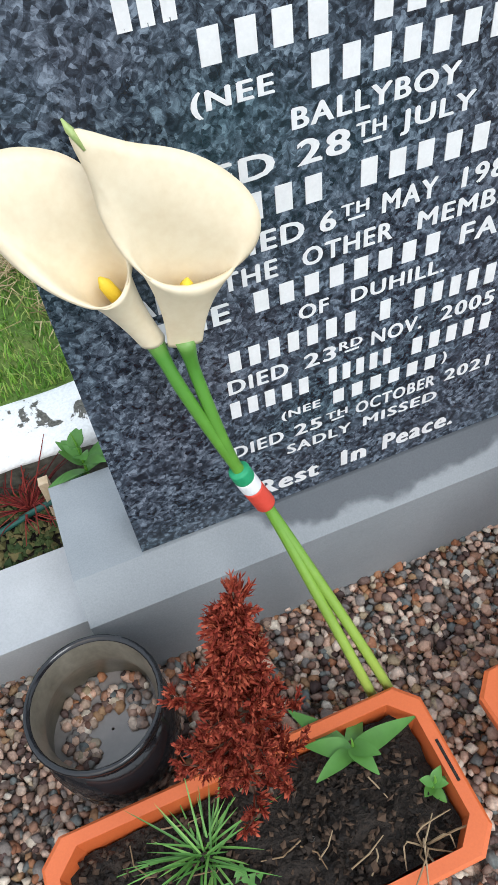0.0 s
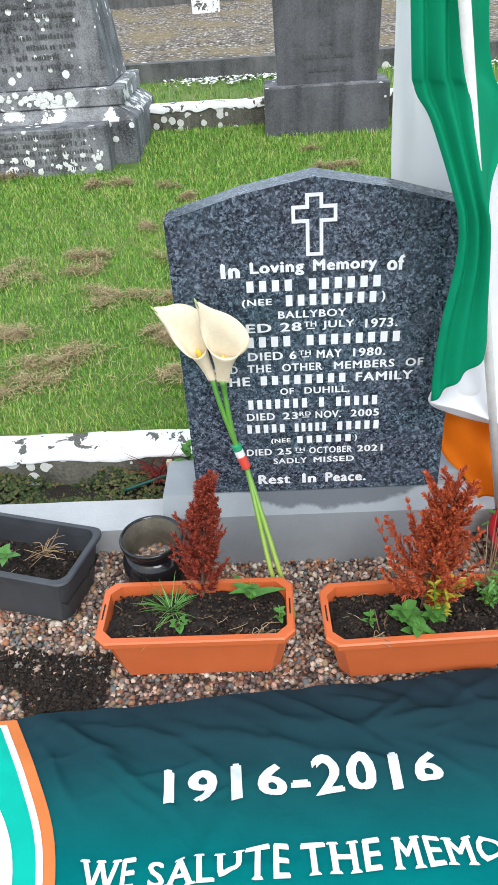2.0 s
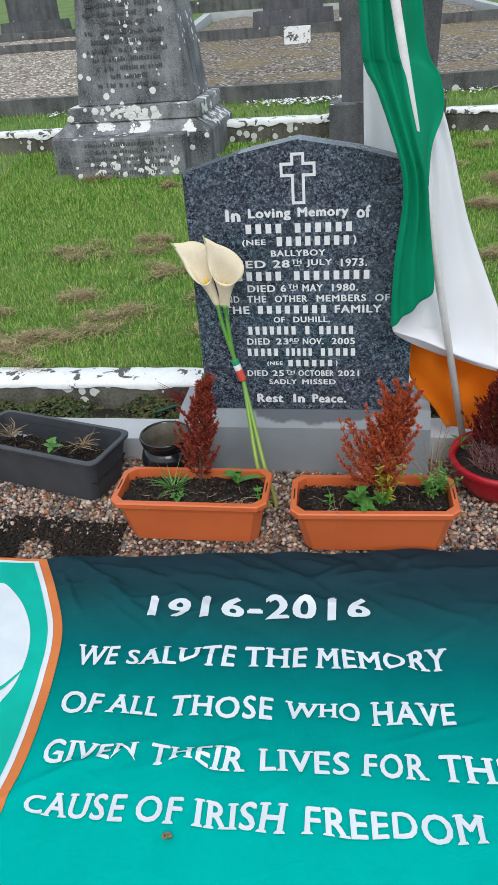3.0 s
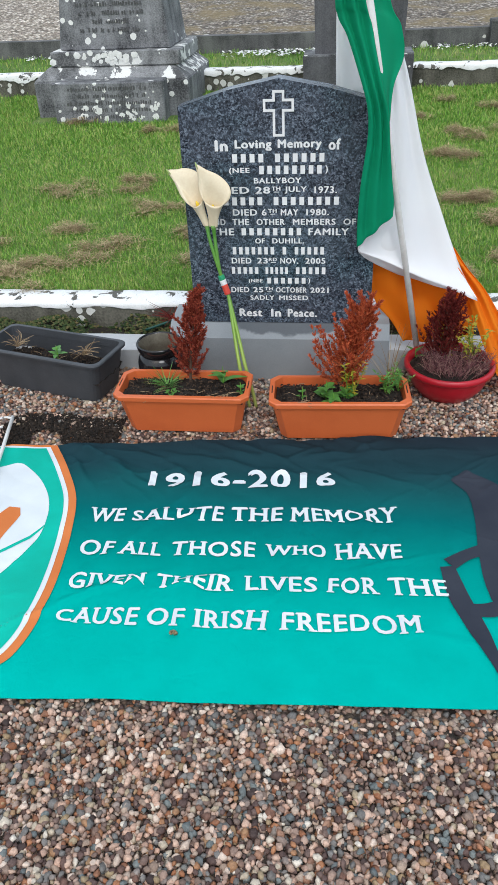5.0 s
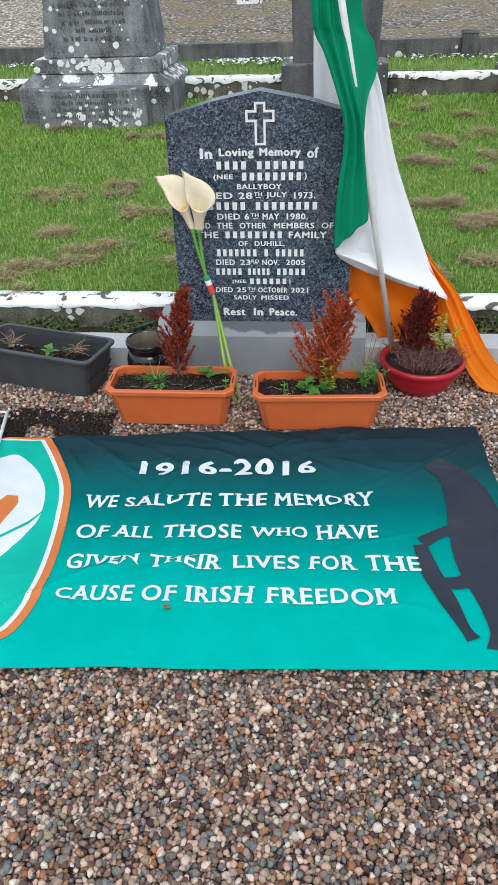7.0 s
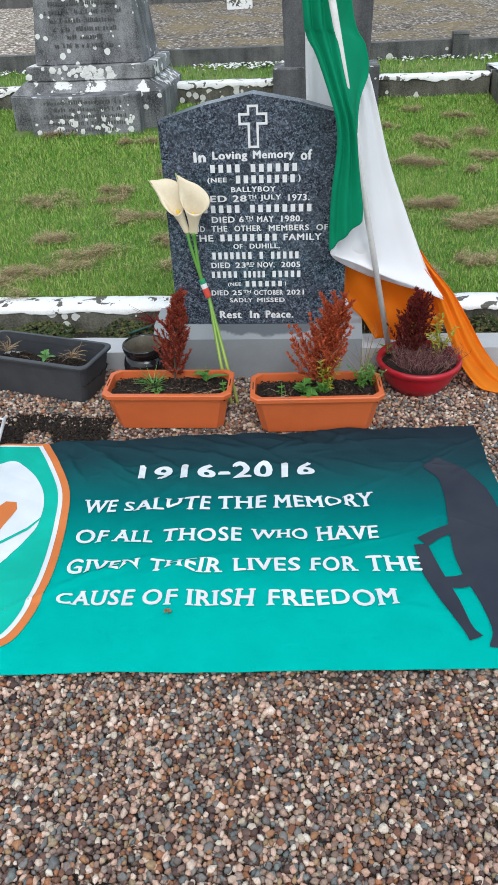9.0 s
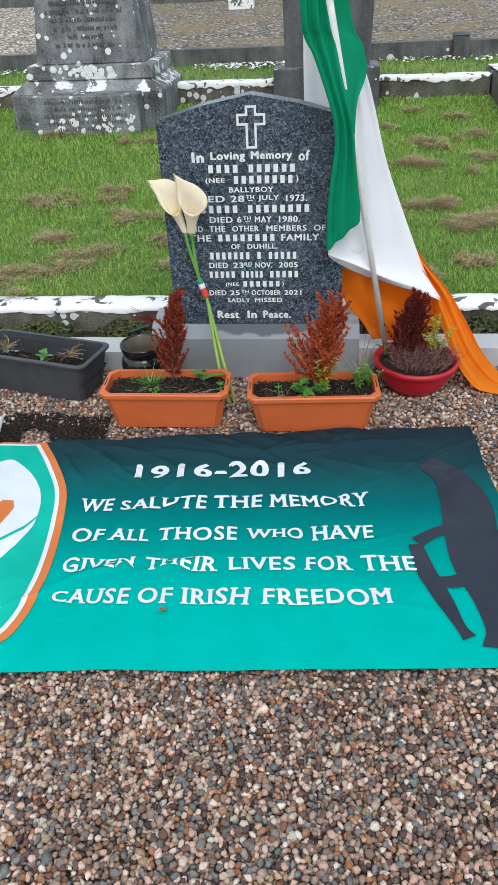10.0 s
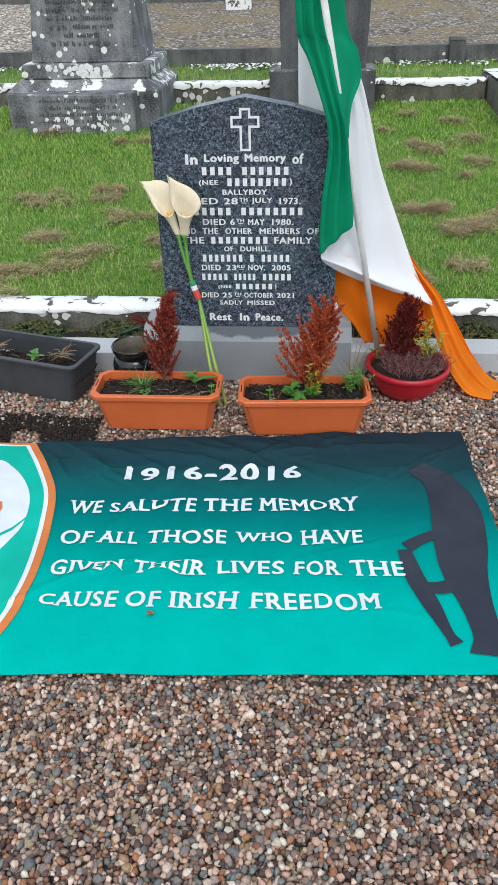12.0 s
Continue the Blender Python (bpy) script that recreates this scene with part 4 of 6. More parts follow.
def slice_fine(bm, step=0.012):
    """Cut a flat mesh along a fine grid, so that it can follow the creases."""
    for axis in (0, 1):
        lo, hi = min(v.co[axis] for v in bm.verts), max(v.co[axis] for v in bm.verts)
        c = lo + step
        while c < hi:
            at, no = Vector((0, 0, 0)), Vector((0, 0, 0))
            at[axis], no[axis] = c, 1.0
            near = [f for f in bm.faces if min(v.co[axis] for v in f.verts) < c < max(v.co[axis] for v in f.verts)]
            geom = list({e for f in near for e in f.edges}) + near + list({v for f in near for v in f.verts})
            if near:
                bmesh.ops.bisect_plane(bm, geom=geom, plane_co=at, plane_no=no)
            c += step


def laid(name, outline, mat, lift, label="", smooth_n=0):
    """A printed shape on the banner, cut fine enough to follow the cloth."""
    pts = [Vector((x, y, 0)) for x, y in outline]
    if smooth_n:
        pts = curve_pts(pts + [pts[0]], smooth_n)[:-1]
    bm = bmesh.new()
    f = bm.faces.new([bm.verts.new(p) for p in pts])
    bmesh.ops.triangulate(bm, faces=[f])
    slice_fine(bm)
    for v in bm.verts:
        v.co.z = cloth_z(v.co.x, v.co.y) + lift + 0.0012
    bmesh.ops.recalc_face_normals(bm, faces=bm.faces)
    if bm.faces and sum(q.normal.z for q in bm.faces) < 0:
        bmesh.ops.reverse_faces(bm, faces=bm.faces[:])
    me = bpy.data.meshes.new(name)
    bm.to_mesh(me)
    bm.free()
    me.materials.append(MAT[mat])
    ob = new(name, me)
    ob.parent = banner
    return tagged(ob, label)


def banner_line(words, left, right, h, bold=0.026, gathers=()):
    """A printed line of (word, start, end) along it; where the cloth is gathered the letters are drawn shorter: (x, width, share lost, rise)."""
    a, b = Vector((*left, 0)), Vector((*right, 0))
    across = b - a
    up = Vector((-across.y, across.x, 0)).normalized() * h
    for text, u0, u1 in words:
        pts, faces = lettering(text, bold=bold, spacing=1.12, serif=0.075 if text.isalpha() else 0.0)
        pts[:, 0] = u0 + (u1 - u0) * pts[:, 0]
        print_word(pts, faces, a, across, up, gathers)


def print_word(pts, faces, a, across, up, gathers):
    for group in glyphs(pts, faces):
        bm = bmesh.new()
        vs = {}
        for k in {i for f in group for i in f}:
            px, py, layer = pts[k]
            q = a + across * px
            lost = [(s * math.exp(-((q.x - x) / w) ** 4), r) for x, w, s, r in gathers]
            q += up * (py * (1 - sum(s for s, r in lost)) + sum(s * r for s, r in lost))
            q += Vector((noise.noise(q * 9) * 0.007, noise.noise(q * 9 + Vector((5, 5, 5))) * 0.011, 0))
            vs[k] = bm.verts.new((q.x, q.y, 0.0036 + 0.00015 * layer))
        for f in group:
            bm.faces.new([vs[k] for k in f])
        slice_fine(bm)
        for v in bm.verts:
            v.co.z += cloth_z(v.co.x, v.co.y)
        me = bpy.data.meshes.new("printed_letter")
        bm.to_mesh(me)
        bm.free()
        me.materials.append(MAT["white_print"])
        new("printed_letter", me).parent = banner


banner_line([("1916-2016", 0, 1)], (-0.402, -0.893), (0.272, -0.852), 0.098, 0.036, [(-0.37, 0.03, 0.12, 0.2), (-0.306, 0.035, 0.22, 0.5), (-0.156, 0.05, 0.24, 0.3), (0.252, 0.04, 0.22, 0.6)])
banner_line([("WE", 0, 0.119), ("SALUTE", 0.146, 0.443), ("THE", 0.469, 0.633), ("MEMORY", 0.658, 1)], (-0.570, -1.080), (0.478, -1.022), 0.072, 0.026, [(-0.381, 0.05, 0.28, 0.3), (-0.285, 0.04, 0.30, 0.4), (-0.225, 0.028, 0.45, 0.8), (0.353, 0.03, 0.40, 0.4), (0.25, 0.04, 0.15, 0.5)])
banner_line([("OF", 0, 0.107), ("ALL", 0.125, 0.262), ("THOSE", 0.29, 0.553), ("WHO", 0.582, 0.772), ("HAVE", 0.797, 1)], (-0.553, -1.240), (0.482, -1.197), 0.068, 0.026, [(-0.36, 0.09, 0.16, 0.0), (0.150, 0.09, 0.34, 0.5)])
banner_line([("GIVEN", 0, 0.206), ("THEIR", 0.234, 0.443), ("LIVES", 0.469, 0.662), ("FOR", 0.685, 0.823), ("THE", 0.847, 1)], (-0.540, -1.390), (0.607, -1.341), 0.066, 0.026, [(-0.335, 0.028, 0.60, 0.9), (-0.40, 0.03, 0.3, 0.5), (-0.18, 0.05, 0.50, 0.75)])
banner_line([("CAUSE", 0, 0.232), ("OF", 0.257, 0.361), ("IRISH", 0.383, 0.589), ("FREEDOM", 0.621, 1)], (-0.538, -1.530), (0.518, -1.494), 0.066, 0.026, [(-0.517, 0.035, 0.28, 0.3), (-0.44, 0.04, 0.12, 0.5)])

edge = [(-0.815, -0.645), (-0.720, -0.800), (-0.640, -0.960), (-0.602, -1.140), (-0.578, -1.340), (-0.578, -1.520), (-0.600, -1.630), (-0.640, -1.690), (-0.72, -1.70)]
edge = [(p.x - 0.006, p.y) for p in curve_pts([(x, y, 0) for x, y in edge], 40)]
left_end = [(-1.003, -1.66), (-1.01, -1.5), (-1.035, -1.1), (-1.06, -0.68)]


def inset(d):
    """The border's edge moved inwards by d, with the end of the outline."""
    out = []
    for i, (x, y) in enumerate(edge):
        p, q = edge[max(0, i - 2)], edge[min(len(edge) - 1, i + 2)]
        l = math.hypot(q[0] - p[0], q[1] - p[1])
        out.append((x + d * (q[1] - p[1]) / l, y - d * (q[0] - p[0]) / l))
    return out + [(-1.003, -1.66 + d)] + left_end[1:]


laid("orange_border", [(-1.0, -0.652)] + edge + left_end, "orange_print", 0.0020, "printed orange border")
laid("white_border", [(-1.0, -0.665)] + inset(0.027), "white_print", 0.0031, "printed white border")
laid("green_field", [(-1.0, -0.68)] + inset(0.043), "teal_print", 0.0042, "printed green field")
laid("white_field", [(-0.985, -0.80), (-0.93, -0.775), (-0.88, -0.80), (-0.80, -0.88), (-0.735, -0.99), (-0.708, -1.12), (-0.72, -1.22), (-0.775, -1.36), (-0.85, -1.47), (-1.0, -1.56), (-1.01, -1.5), (-1.03, -1.1), (-1.045, -0.86)], "white_print", 0.0053, "printed white field", 70)
laid("orange_bar", [(-0.865, -1.030), (-0.825, -1.032), (-0.810, -1.07), (-0.83, -1.17), (-0.845, -1.27), (-0.90, -1.29), (-0.885, -1.17), (-0.885, -1.07)], "orange_print", 0.0064, "printed orange bar")
laid("green_line", [(-0.708, -1.115), (-0.74, -1.17), (-0.80, -1.235), (-0.86, -1.295), (-0.95, -1.33), (-0.95, -1.34), (-0.855, -1.307), (-0.79, -1.245), (-0.735, -1.185), (-0.708, -1.130)], "teal_print", 0.0066, "printed green line")


DARK = [[(0.7, -0.756), (0.774, -0.832), (0.813, -0.981), (0.803, -1.162), (0.791, -1.31), (0.805, -1.455), (0.817, -1.575), (0.812, -1.647)],
        [(0.612, -1.218), (0.633, -1.344), (0.673, -1.473), (0.704, -1.571), (0.722, -1.612)],
        [(0.621, -1.207), (0.672, -1.168), (0.732, -1.136)],
        [(0.653, -1.392), (0.714, -1.389), (0.779, -1.361)]]


def band(name, line_pts, widths, lift, label):
    """A plain printed band along a line, as wide as given at each point."""
    c = curve_pts([(x, y, 0) for x, y in line_pts], 26)
    w = curve_pts([(v, 0, 0) for v in widths], 26)
    one, two = [], []
    for i, p in enumerate(c):
        d = (c[min(i + 1, 25)] - c[max(i - 1, 0)]).normalized()
        one.append((p.x - d.y * w[i].x, p.y + d.x * w[i].x))
        two.append((p.x + d.y * w[i].x, p.y - d.x * w[i].x))
    laid(name, one + two[::-1], "dark_print", lift, label)


band("dark_shape", DARK[0], (0.044, 0.060, 0.086, 0.088, 0.074, 0.050, 0.044, 0.060), 0.0022, "printed plain dark shape")
band("dark_bar", DARK[1], (0.022, 0.030, 0.026, 0.016, 0.022), 0.0026, "printed dark slanting bar")
band("dark_bar", DARK[2], (0.026, 0.022, 0.024), 0.0030, "printed dark short bar")
band("dark_bar", DARK[3], (0.022, 0.026, 0.024), 0.0030, "printed dark short bar")

# ---- flag on a leaning pole ----
POLE = lambda z: Vector((0.632 - 0.2115 * z, 0.030 - 0.125 * z, z))
flag = thing("flag", "green, white and orange cloth flag draped on a leaning white pole", "flag")
bm = bmesh.new()
tube(bm, [POLE(-0.02), POLE(0.8), POLE(2.3)], 0.0125, 12)
part("pole", bm, "pole", flag, "slim white pole", True)


def drape(name, left, right, mat, folds, depth, seed, label="", n=46, m=30, z0=0.0):
    """Hanging cloth between two edges, with folds that run down it."""
    a, b = curve_pts(left, n), curve_pts(right, n)
    verts, faces = [], []
    for i in range(n):
        for j in range(m):
            u = j / (m - 1)
            p = a[i].lerp(b[i], u)
            w = math.sin(folds * 2 * math.pi * u + 1.2 * noise.noise(Vector((i / n * 3, seed, u))) + seed) * depth
            w += depth * 0.8 * noise.noise(Vector((u * folds * 1.6, i / n * 2.2, seed)))
            verts.append(p + Vector((0.25 * w, -w + (0.02 if mat == "white_cloth" else 0), 0)))
    for i in range(n - 1):
        for j in range(m - 1):
            faces.append((i * m + j, i * m + j + 1, (i + 1) * m + j + 1, (i + 1) * m + j))
    ob = data_mesh(name, verts, faces, mat, flag, label, True)
    s = ob.modifiers.new("cloth", 'SOLIDIFY')
    s.thickness = 0.0012
    return ob


drape("white_stripe_back", [(0.20, 0.13, 2.2), (0.215, 0.125, 1.5), (0.225, 0.12, 1.1), (0.24, 0.12, 1.0)], [(0.26, 0.13, 2.2), (0.31, 0.125, 1.5), (0.39, 0.12, 1.25), (0.43, 0.12, 1.0)], "white_cloth", 1.0, 0.012, 1.0, "white cloth")
drape("white_stripe", [(0.31, -0.02, 1.50), (0.36, -0.02, 1.28), (0.40, -0.02, 1.15), (0.415, -0.03, 0.95), (0.40, -0.045, 0.75), (0.335, -0.075, 0.612), (0.328, -0.080, 0.592)],
      [(0.35, 0.02, 1.50), (0.450, 0.03, 1.28), (0.495, 0.04, 1.15), (0.560, 0.06, 0.93), (0.645, 0.07, 0.72), (0.75, 0.05, 0.48), (0.825, -0.02, 0.36)], "white_cloth", 2.0, 0.009, 2.0, "white cloth")
drape("white_stripe_low", [(0.350, -0.055, 0.64), (0.328, -0.075, 0.592), (0.385, -0.035, 0.53), (0.50, 0.02, 0.455)],
      [(0.62, 0.06, 0.72), (0.68, 0.06, 0.60), (0.75, 0.04, 0.47), (0.825, -0.03, 0.372)], "white_cloth", 1.5, 0.007, 3.0, "white cloth")
drape("orange_stripe", [(0.382, 0.05, 0.56), (0.386, 0.06, 0.42), (0.425, 0.06, 0.31), (0.495, 0.05, 0.23), (0.55, 0.045, 0.14)],
      [(0.66, 0.095, 0.60), (0.74, 0.09, 0.46), (0.82, 0.08, 0.36), (0.85, 0.09, 0.25), (0.86, 0.10, 0.15)], "orange_cloth", 2.2, 0.016, 4.0, "orange cloth")
drape("orange_tail", [(0.690, 0.085, 0.52), (0.760, 0.060, 0.44), (0.800, 0.025, 0.355), (0.845, -0.04, 0.245), (0.905, -0.13, 0.12), (0.985, -0.205, 0.030), (1.06, -0.235, 0.014)],
      [(0.725, 0.090, 0.55), (0.785, 0.070, 0.47), (0.865, 0.045, 0.385), (0.940, 0.00, 0.275), (1.03, -0.03, 0.13), (1.12, -0.06, 0.030), (1.19, -0.10, 0.014)], "orange_cloth", 2.2, 0.014, 5.0, "orange cloth", 60, 44)
drape("green_stripe", [(0.16, -0.10, 2.2), (0.212, -0.12, 1.52), (0.226, -0.12, 1.41), (0.262, -0.14, 1.344), (0.318, -0.155, 1.195), (0.338, -0.155, 1.118), (0.342, -0.145, 1.025), (0.325, -0.13, 0.858), (0.320, -0.115, 0.709), (0.322, -0.118, 0.628)],
      [(0.27, -0.15, 2.2), (0.308, -0.15, 1.52), (0.334, -0.15, 1.40), (0.352, -0.155, 1.32), (0.385, -0.165, 1.20), (0.408, -0.165, 1.12), (0.422, -0.155, 1.0), (0.436, -0.135, 0.90), (0.451, -0.115, 0.80), (0.452, -0.105, 0.742)], "green_cloth", 2.6, 0.008, 6.0, "green cloth", 80, 44)
drape("green_stripe_side", [(0.288, -0.10, 2.2), (0.322, -0.12, 1.52), (0.337, -0.125, 1.40), (0.358, -0.135, 1.27), (0.385, -0.15, 1.18), (0.400, -0.15, 1.08)],
      [(0.335, -0.04, 2.2), (0.380, -0.05, 1.52), (0.440, -0.035, 1.36), (0.456, -0.02, 1.272), (0.424, -0.07, 1.185), (0.416, -0.12, 1.08)], "green_cloth", 0.9, 0.008, 7.0, "green cloth", 60)

stick = thing("flag_stick", "thin white plastic stick with hooked end lying by the banner", "flag stick")
bm = bmesh.new()
tube(bm, [(-1.045, -0.515, 0.06), (-1.01, -0.72, 0.045), (-0.965, -0.99, 0.035), (-0.92, -1.25, 0.030)], 0.0075, 8)
part("shaft", bm, "pole", stick, "", True)
bm = bmesh.new()
tube(bm, curve_pts([(-1.043, -0.53, 0.062), (-1.075, -0.53, 0.065), (-1.098, -0.555, 0.062), (-1.085, -0.59, 0.058), (-1.06, -0.585, 0.055)], 14), 0.005, 6)
part("hook", bm, "pole", stick, "small white hook", True)

# ---- planters ----


def trough(name, label, m, length, width, height, tl, tw, rim, lip, mat, cut, group="", slots=True, sunk=0.012):
    """A moulded plant trough: tapered wall, rolled rim, a bed of soil inside."""
    t = thing(name, label, "planter", m, group)

    def ring(lx, ly, z, c):
        x, y = lx / 2, ly / 2
        if c == "round":
            r = 0.035
            out = []
            for cx, cy, a0 in ((x - r, -y + r, -90), (x - r, y - r, 0), (-x + r, y - r, 90), (-x + r, -y + r, 180)):
                for k in range(5):
                    a = radians(a0 + 22.5 * k)
                    out.append((cx + r * math.cos(a), cy + r * math.sin(a), z))
            return out
        return [(-x + c, -y, z), (x - c, -y, z), (x, -y + c, z), (x, y - c, z), (x - c, y, z), (-x + c, y, z), (-x, y - c, z), (-x, -y + c, z)]

    def skin(rings, close_first=False, close_last=False):
        bm = bmesh.new()
        vs = [[bm.verts.new(p) for p in r] for r in rings]
        n = len(vs[0])
        for a, b in zip(vs, vs[1:]):
            for i in range(n):
                bm.faces.new((a[i], a[(i + 1) % n], b[(i + 1) % n], b[i]))
        if close_first:
            bm.faces.new(vs[0][::-1])
        if close_last:
            bm.faces.new(vs[-1])
        return bm
    g = 0.004
    z1 = height - rim
    part("body", skin([ring(length - tl, width - tw, 0.0, cut), ring(length - 2 * lip, width - 2 * lip, z1, cut), ring(length - 2 * lip - 2 * g, width - 2 * lip - 2 * g, z1, cut), ring(length - tl - 2 * g, width - tw - 2 * g, 0.01, cut)], True, True), mat, t, bevel=0.0015)
    part("rim", skin([ring(length - 2 * lip - 0.002, width - 2 * lip - 0.002, z1 - 0.004, cut), ring(length, width, z1, cut), ring(length + 0.002, width + 0.002, height - 0.004, cut), ring(length - 0.006, width - 0.006, height, cut),
                      ring(length - 2 * lip - 0.012, width - 2 * lip - 0.012, height, cut), ring(length - 2 * lip - 0.018, width - 2 * lip - 0.018, z1 - 0.02, cut)]), mat, t, "thick moulded rim", bevel=0.0012)
    if slots:
        for s in (-1, 1):
            bm = bmesh.new()
            box(bm, s * (length / 2 - 0.010) - 0.002, s * (length / 2 - 0.010) + 0.002, -0.028, 0.028, height - 0.0005, height + 0.0008)
            part("slot", bm, "soil", t, "dark moulded slot")
    # soil
    sl, sw, sz = length - 2 * lip - 0.024, width - 2 * lip - 0.024, height - rim - sunk
    n, k = 40, 18
    verts = [((i / n - 0.5) * sl, (j / k - 0.5) * sw, sz + 0.016 * noise.noise(Vector((i * 0.35, j * 0.35, length))) + 0.011 * noise.noise(Vector((i * 1.3, j * 1.3, length)))) for j in range(k + 1) for i in range(n + 1)]
    faces = [(j * (n + 1) + i, j * (n + 1) + i + 1, (j + 1) * (n + 1) + i + 1, (j + 1) * (n + 1) + i) for j in range(k) for i in range(n)]
    data_mesh("soil", verts, faces, "soil", t, "dark damp compost", True)
    rnd = random.Random(int(length * 1000))
    crumbs("soil_crumbs", t, lambda: (rnd.uniform(-0.47, 0.47) * sl, rnd.uniform(-0.46, 0.46) * sw, sz + rnd.uniform(-0.004, 0.012)), 1700, rnd, (0.002, 0.0075))
    straws("dead_stalks", t, lambda: (rnd.uniform(-0.45, 0.45) * sl, rnd.uniform(-0.45, 0.45) * sw, sz + 0.010), 20, rnd)
    return t


def crumbs(name, parent, where, count, rnd, size=(0.0018, 0.006), mat="crumb"):
    c = [where() for _ in range(count)]
    s = [[rnd.uniform(*size) * q for q in (1, rnd.uniform(0.6, 1), rnd.uniform(0.5, 0.9))] for _ in range(count)]
    ob = scatter_mesh(name, OCT_V, OCT_F, c, s, np.array([rnd.uniform(0, 6.28) for _ in range(count)]), mat, parent, "loose crumbs of compost", False, 0.3, count)
    return tagged(ob, kind="stuff")


def straws(name, parent, where, count, rnd, mat="straw", length=(0.015, 0.06), r=0.0011):
    bm = bmesh.new()
    for _ in range(count):
        p = Vector(where())
        a, l = rnd.uniform(0, 6.28), rnd.uniform(*length)
        d = Vector((math.cos(a), math.sin(a), rnd.uniform(-0.05, 0.12))) * l
        side = Vector((-d.y, d.x, 0)).normalized() * l * rnd.uniform(-0.2, 0.2)
        tube(bm, [p, p + d * 0.5 + side, p + d], [r, r, r * 0.6], 4, False)
    ob = part(name, bm, mat, parent, "dry straw-coloured stalks")
    return tagged(ob, kind="stuff")


lime_chips()

trough("planter", "long orange terracotta-coloured plastic planter filled with soil", pose(-0.341, -0.426, 0.002, 0, 0, 0.2), 0.534, 0.226, 0.180, 0.085, 0.082, 0.020, 0.013, "terracotta", 0.028, "planters before the headstone")
trough("planter", "long orange terracotta-coloured plastic planter filled with soil", pose(0.271, -0.445, 0.002, 0, 0, 2.5), 0.536, 0.224, 0.180, 0.085, 0.082, 0.020, 0.013, "terracotta", 0.028, "planters before the headstone")
trough("black_planter", "long black plastic planter half full of soil", pose(-0.985, -0.132, 0.004, 0, 0, -15.5), 0.615, 0.262, 0.192, 0.09, 0.06, 0.014, 0.012, "black_plastic", "round", slots=False, sunk=0.085)

# ---- red pot ----


def red_pot():
    t = thing("plant_pot", "round red plastic bowl planter filled with soil on gravel", "plant pot", pose(0.728, -0.125, 0.0))
    part("bowl", lathe(bmesh.new(), [(0.105, 0.0), (0.118, 0.006), (0.150, 0.05), (0.170, 0.112), (0.168, 0.122), (0.145, 0.05), (0.10, 0.012)], 48), "red_plastic", t, "", True)
    part("rim", lathe(bmesh.new(), [(0.168, 0.112), (0.184, 0.116), (0.187, 0.128), (0.184, 0.140), (0.176, 0.143), (0.166, 0.138), (0.162, 0.110)], 48, False), "red_plastic", t, "rounded red rim", True)
    part("soil", lathe(bmesh.new(), [(0.164, 0.095), (0.166, 0.108), (0.11, 0.122), (0.05, 0.113), (0.004, 0.118)], 40), "soil", t, "dark damp compost", True)
    rnd = random.Random(41)

    def where():
        r, a = 0.15 * math.sqrt(rnd.random()), rnd.uniform(0, 6.28)
        return (r * math.cos(a), r * math.sin(a), 0.116)
    crumbs("soil_crumbs", t, where, 500, rnd)
    return t


red_pot()

# ---- black jar ----


def jar():
    t = thing("jar", "glossy black glazed jar holding murky water on gravel", "jar", pose(-0.487, -0.190, -0.005) @ Matrix.Diagonal((1, 1, 1.09, 1)))
    part("body", lathe(bmesh.new(), [(0.060, 0.0), (0.072, 0.01), (0.088, 0.05), (0.096, 0.10), (0.098, 0.150), (0.090, 0.178), (0.080, 0.186)], 40, False), "jar", t, "", True)
    part("rim", lathe(bmesh.new(), [(0.080, 0.184), (0.084, 0.190), (0.0915, 0.206), (0.096, 0.226), (0.094, 0.231), (0.089, 0.231), (0.086, 0.224)], 40, False), "jar", t, "raised glossy lip", True)
    part("inside", lathe(bmesh.new(), [(0.0865, 0.226), (0.078, 0.192), (0.080, 0.180), (0.088, 0.15), (0.086, 0.10)], 40, False), "jar_in", t, "stained inner wall", True)
    part("water", lathe(bmesh.new(), [(0.087, 0.124), (0.05, 0.125), (0.002, 0.125)], 40, False), "water", t, "still murky water", True)
    rnd = random.Random(12)
    c, s = [], []
    for _ in range(130):
        a = rnd.uniform(-0.3, 3.9)
        r = rnd.uniform(0.030, 0.082)
        c.append((r * math.cos(a), r * math.sin(a), 0.127 + 0.05 * max(0.0, r - 0.05)))
        s.append([rnd.uniform(0.007, 0.012) * q for q in (1, 0.85, 0.7)])
    tagged(scatter_mesh("pebbles", ICO_V, ICO_F, c, s, np.array([rnd.uniform(0, 6) for _ in c]), "pebble", t, "wet pebbles in the jar", True, 0.15, 5), kind="stuff")
    return t


jar()

# ---- plants ----


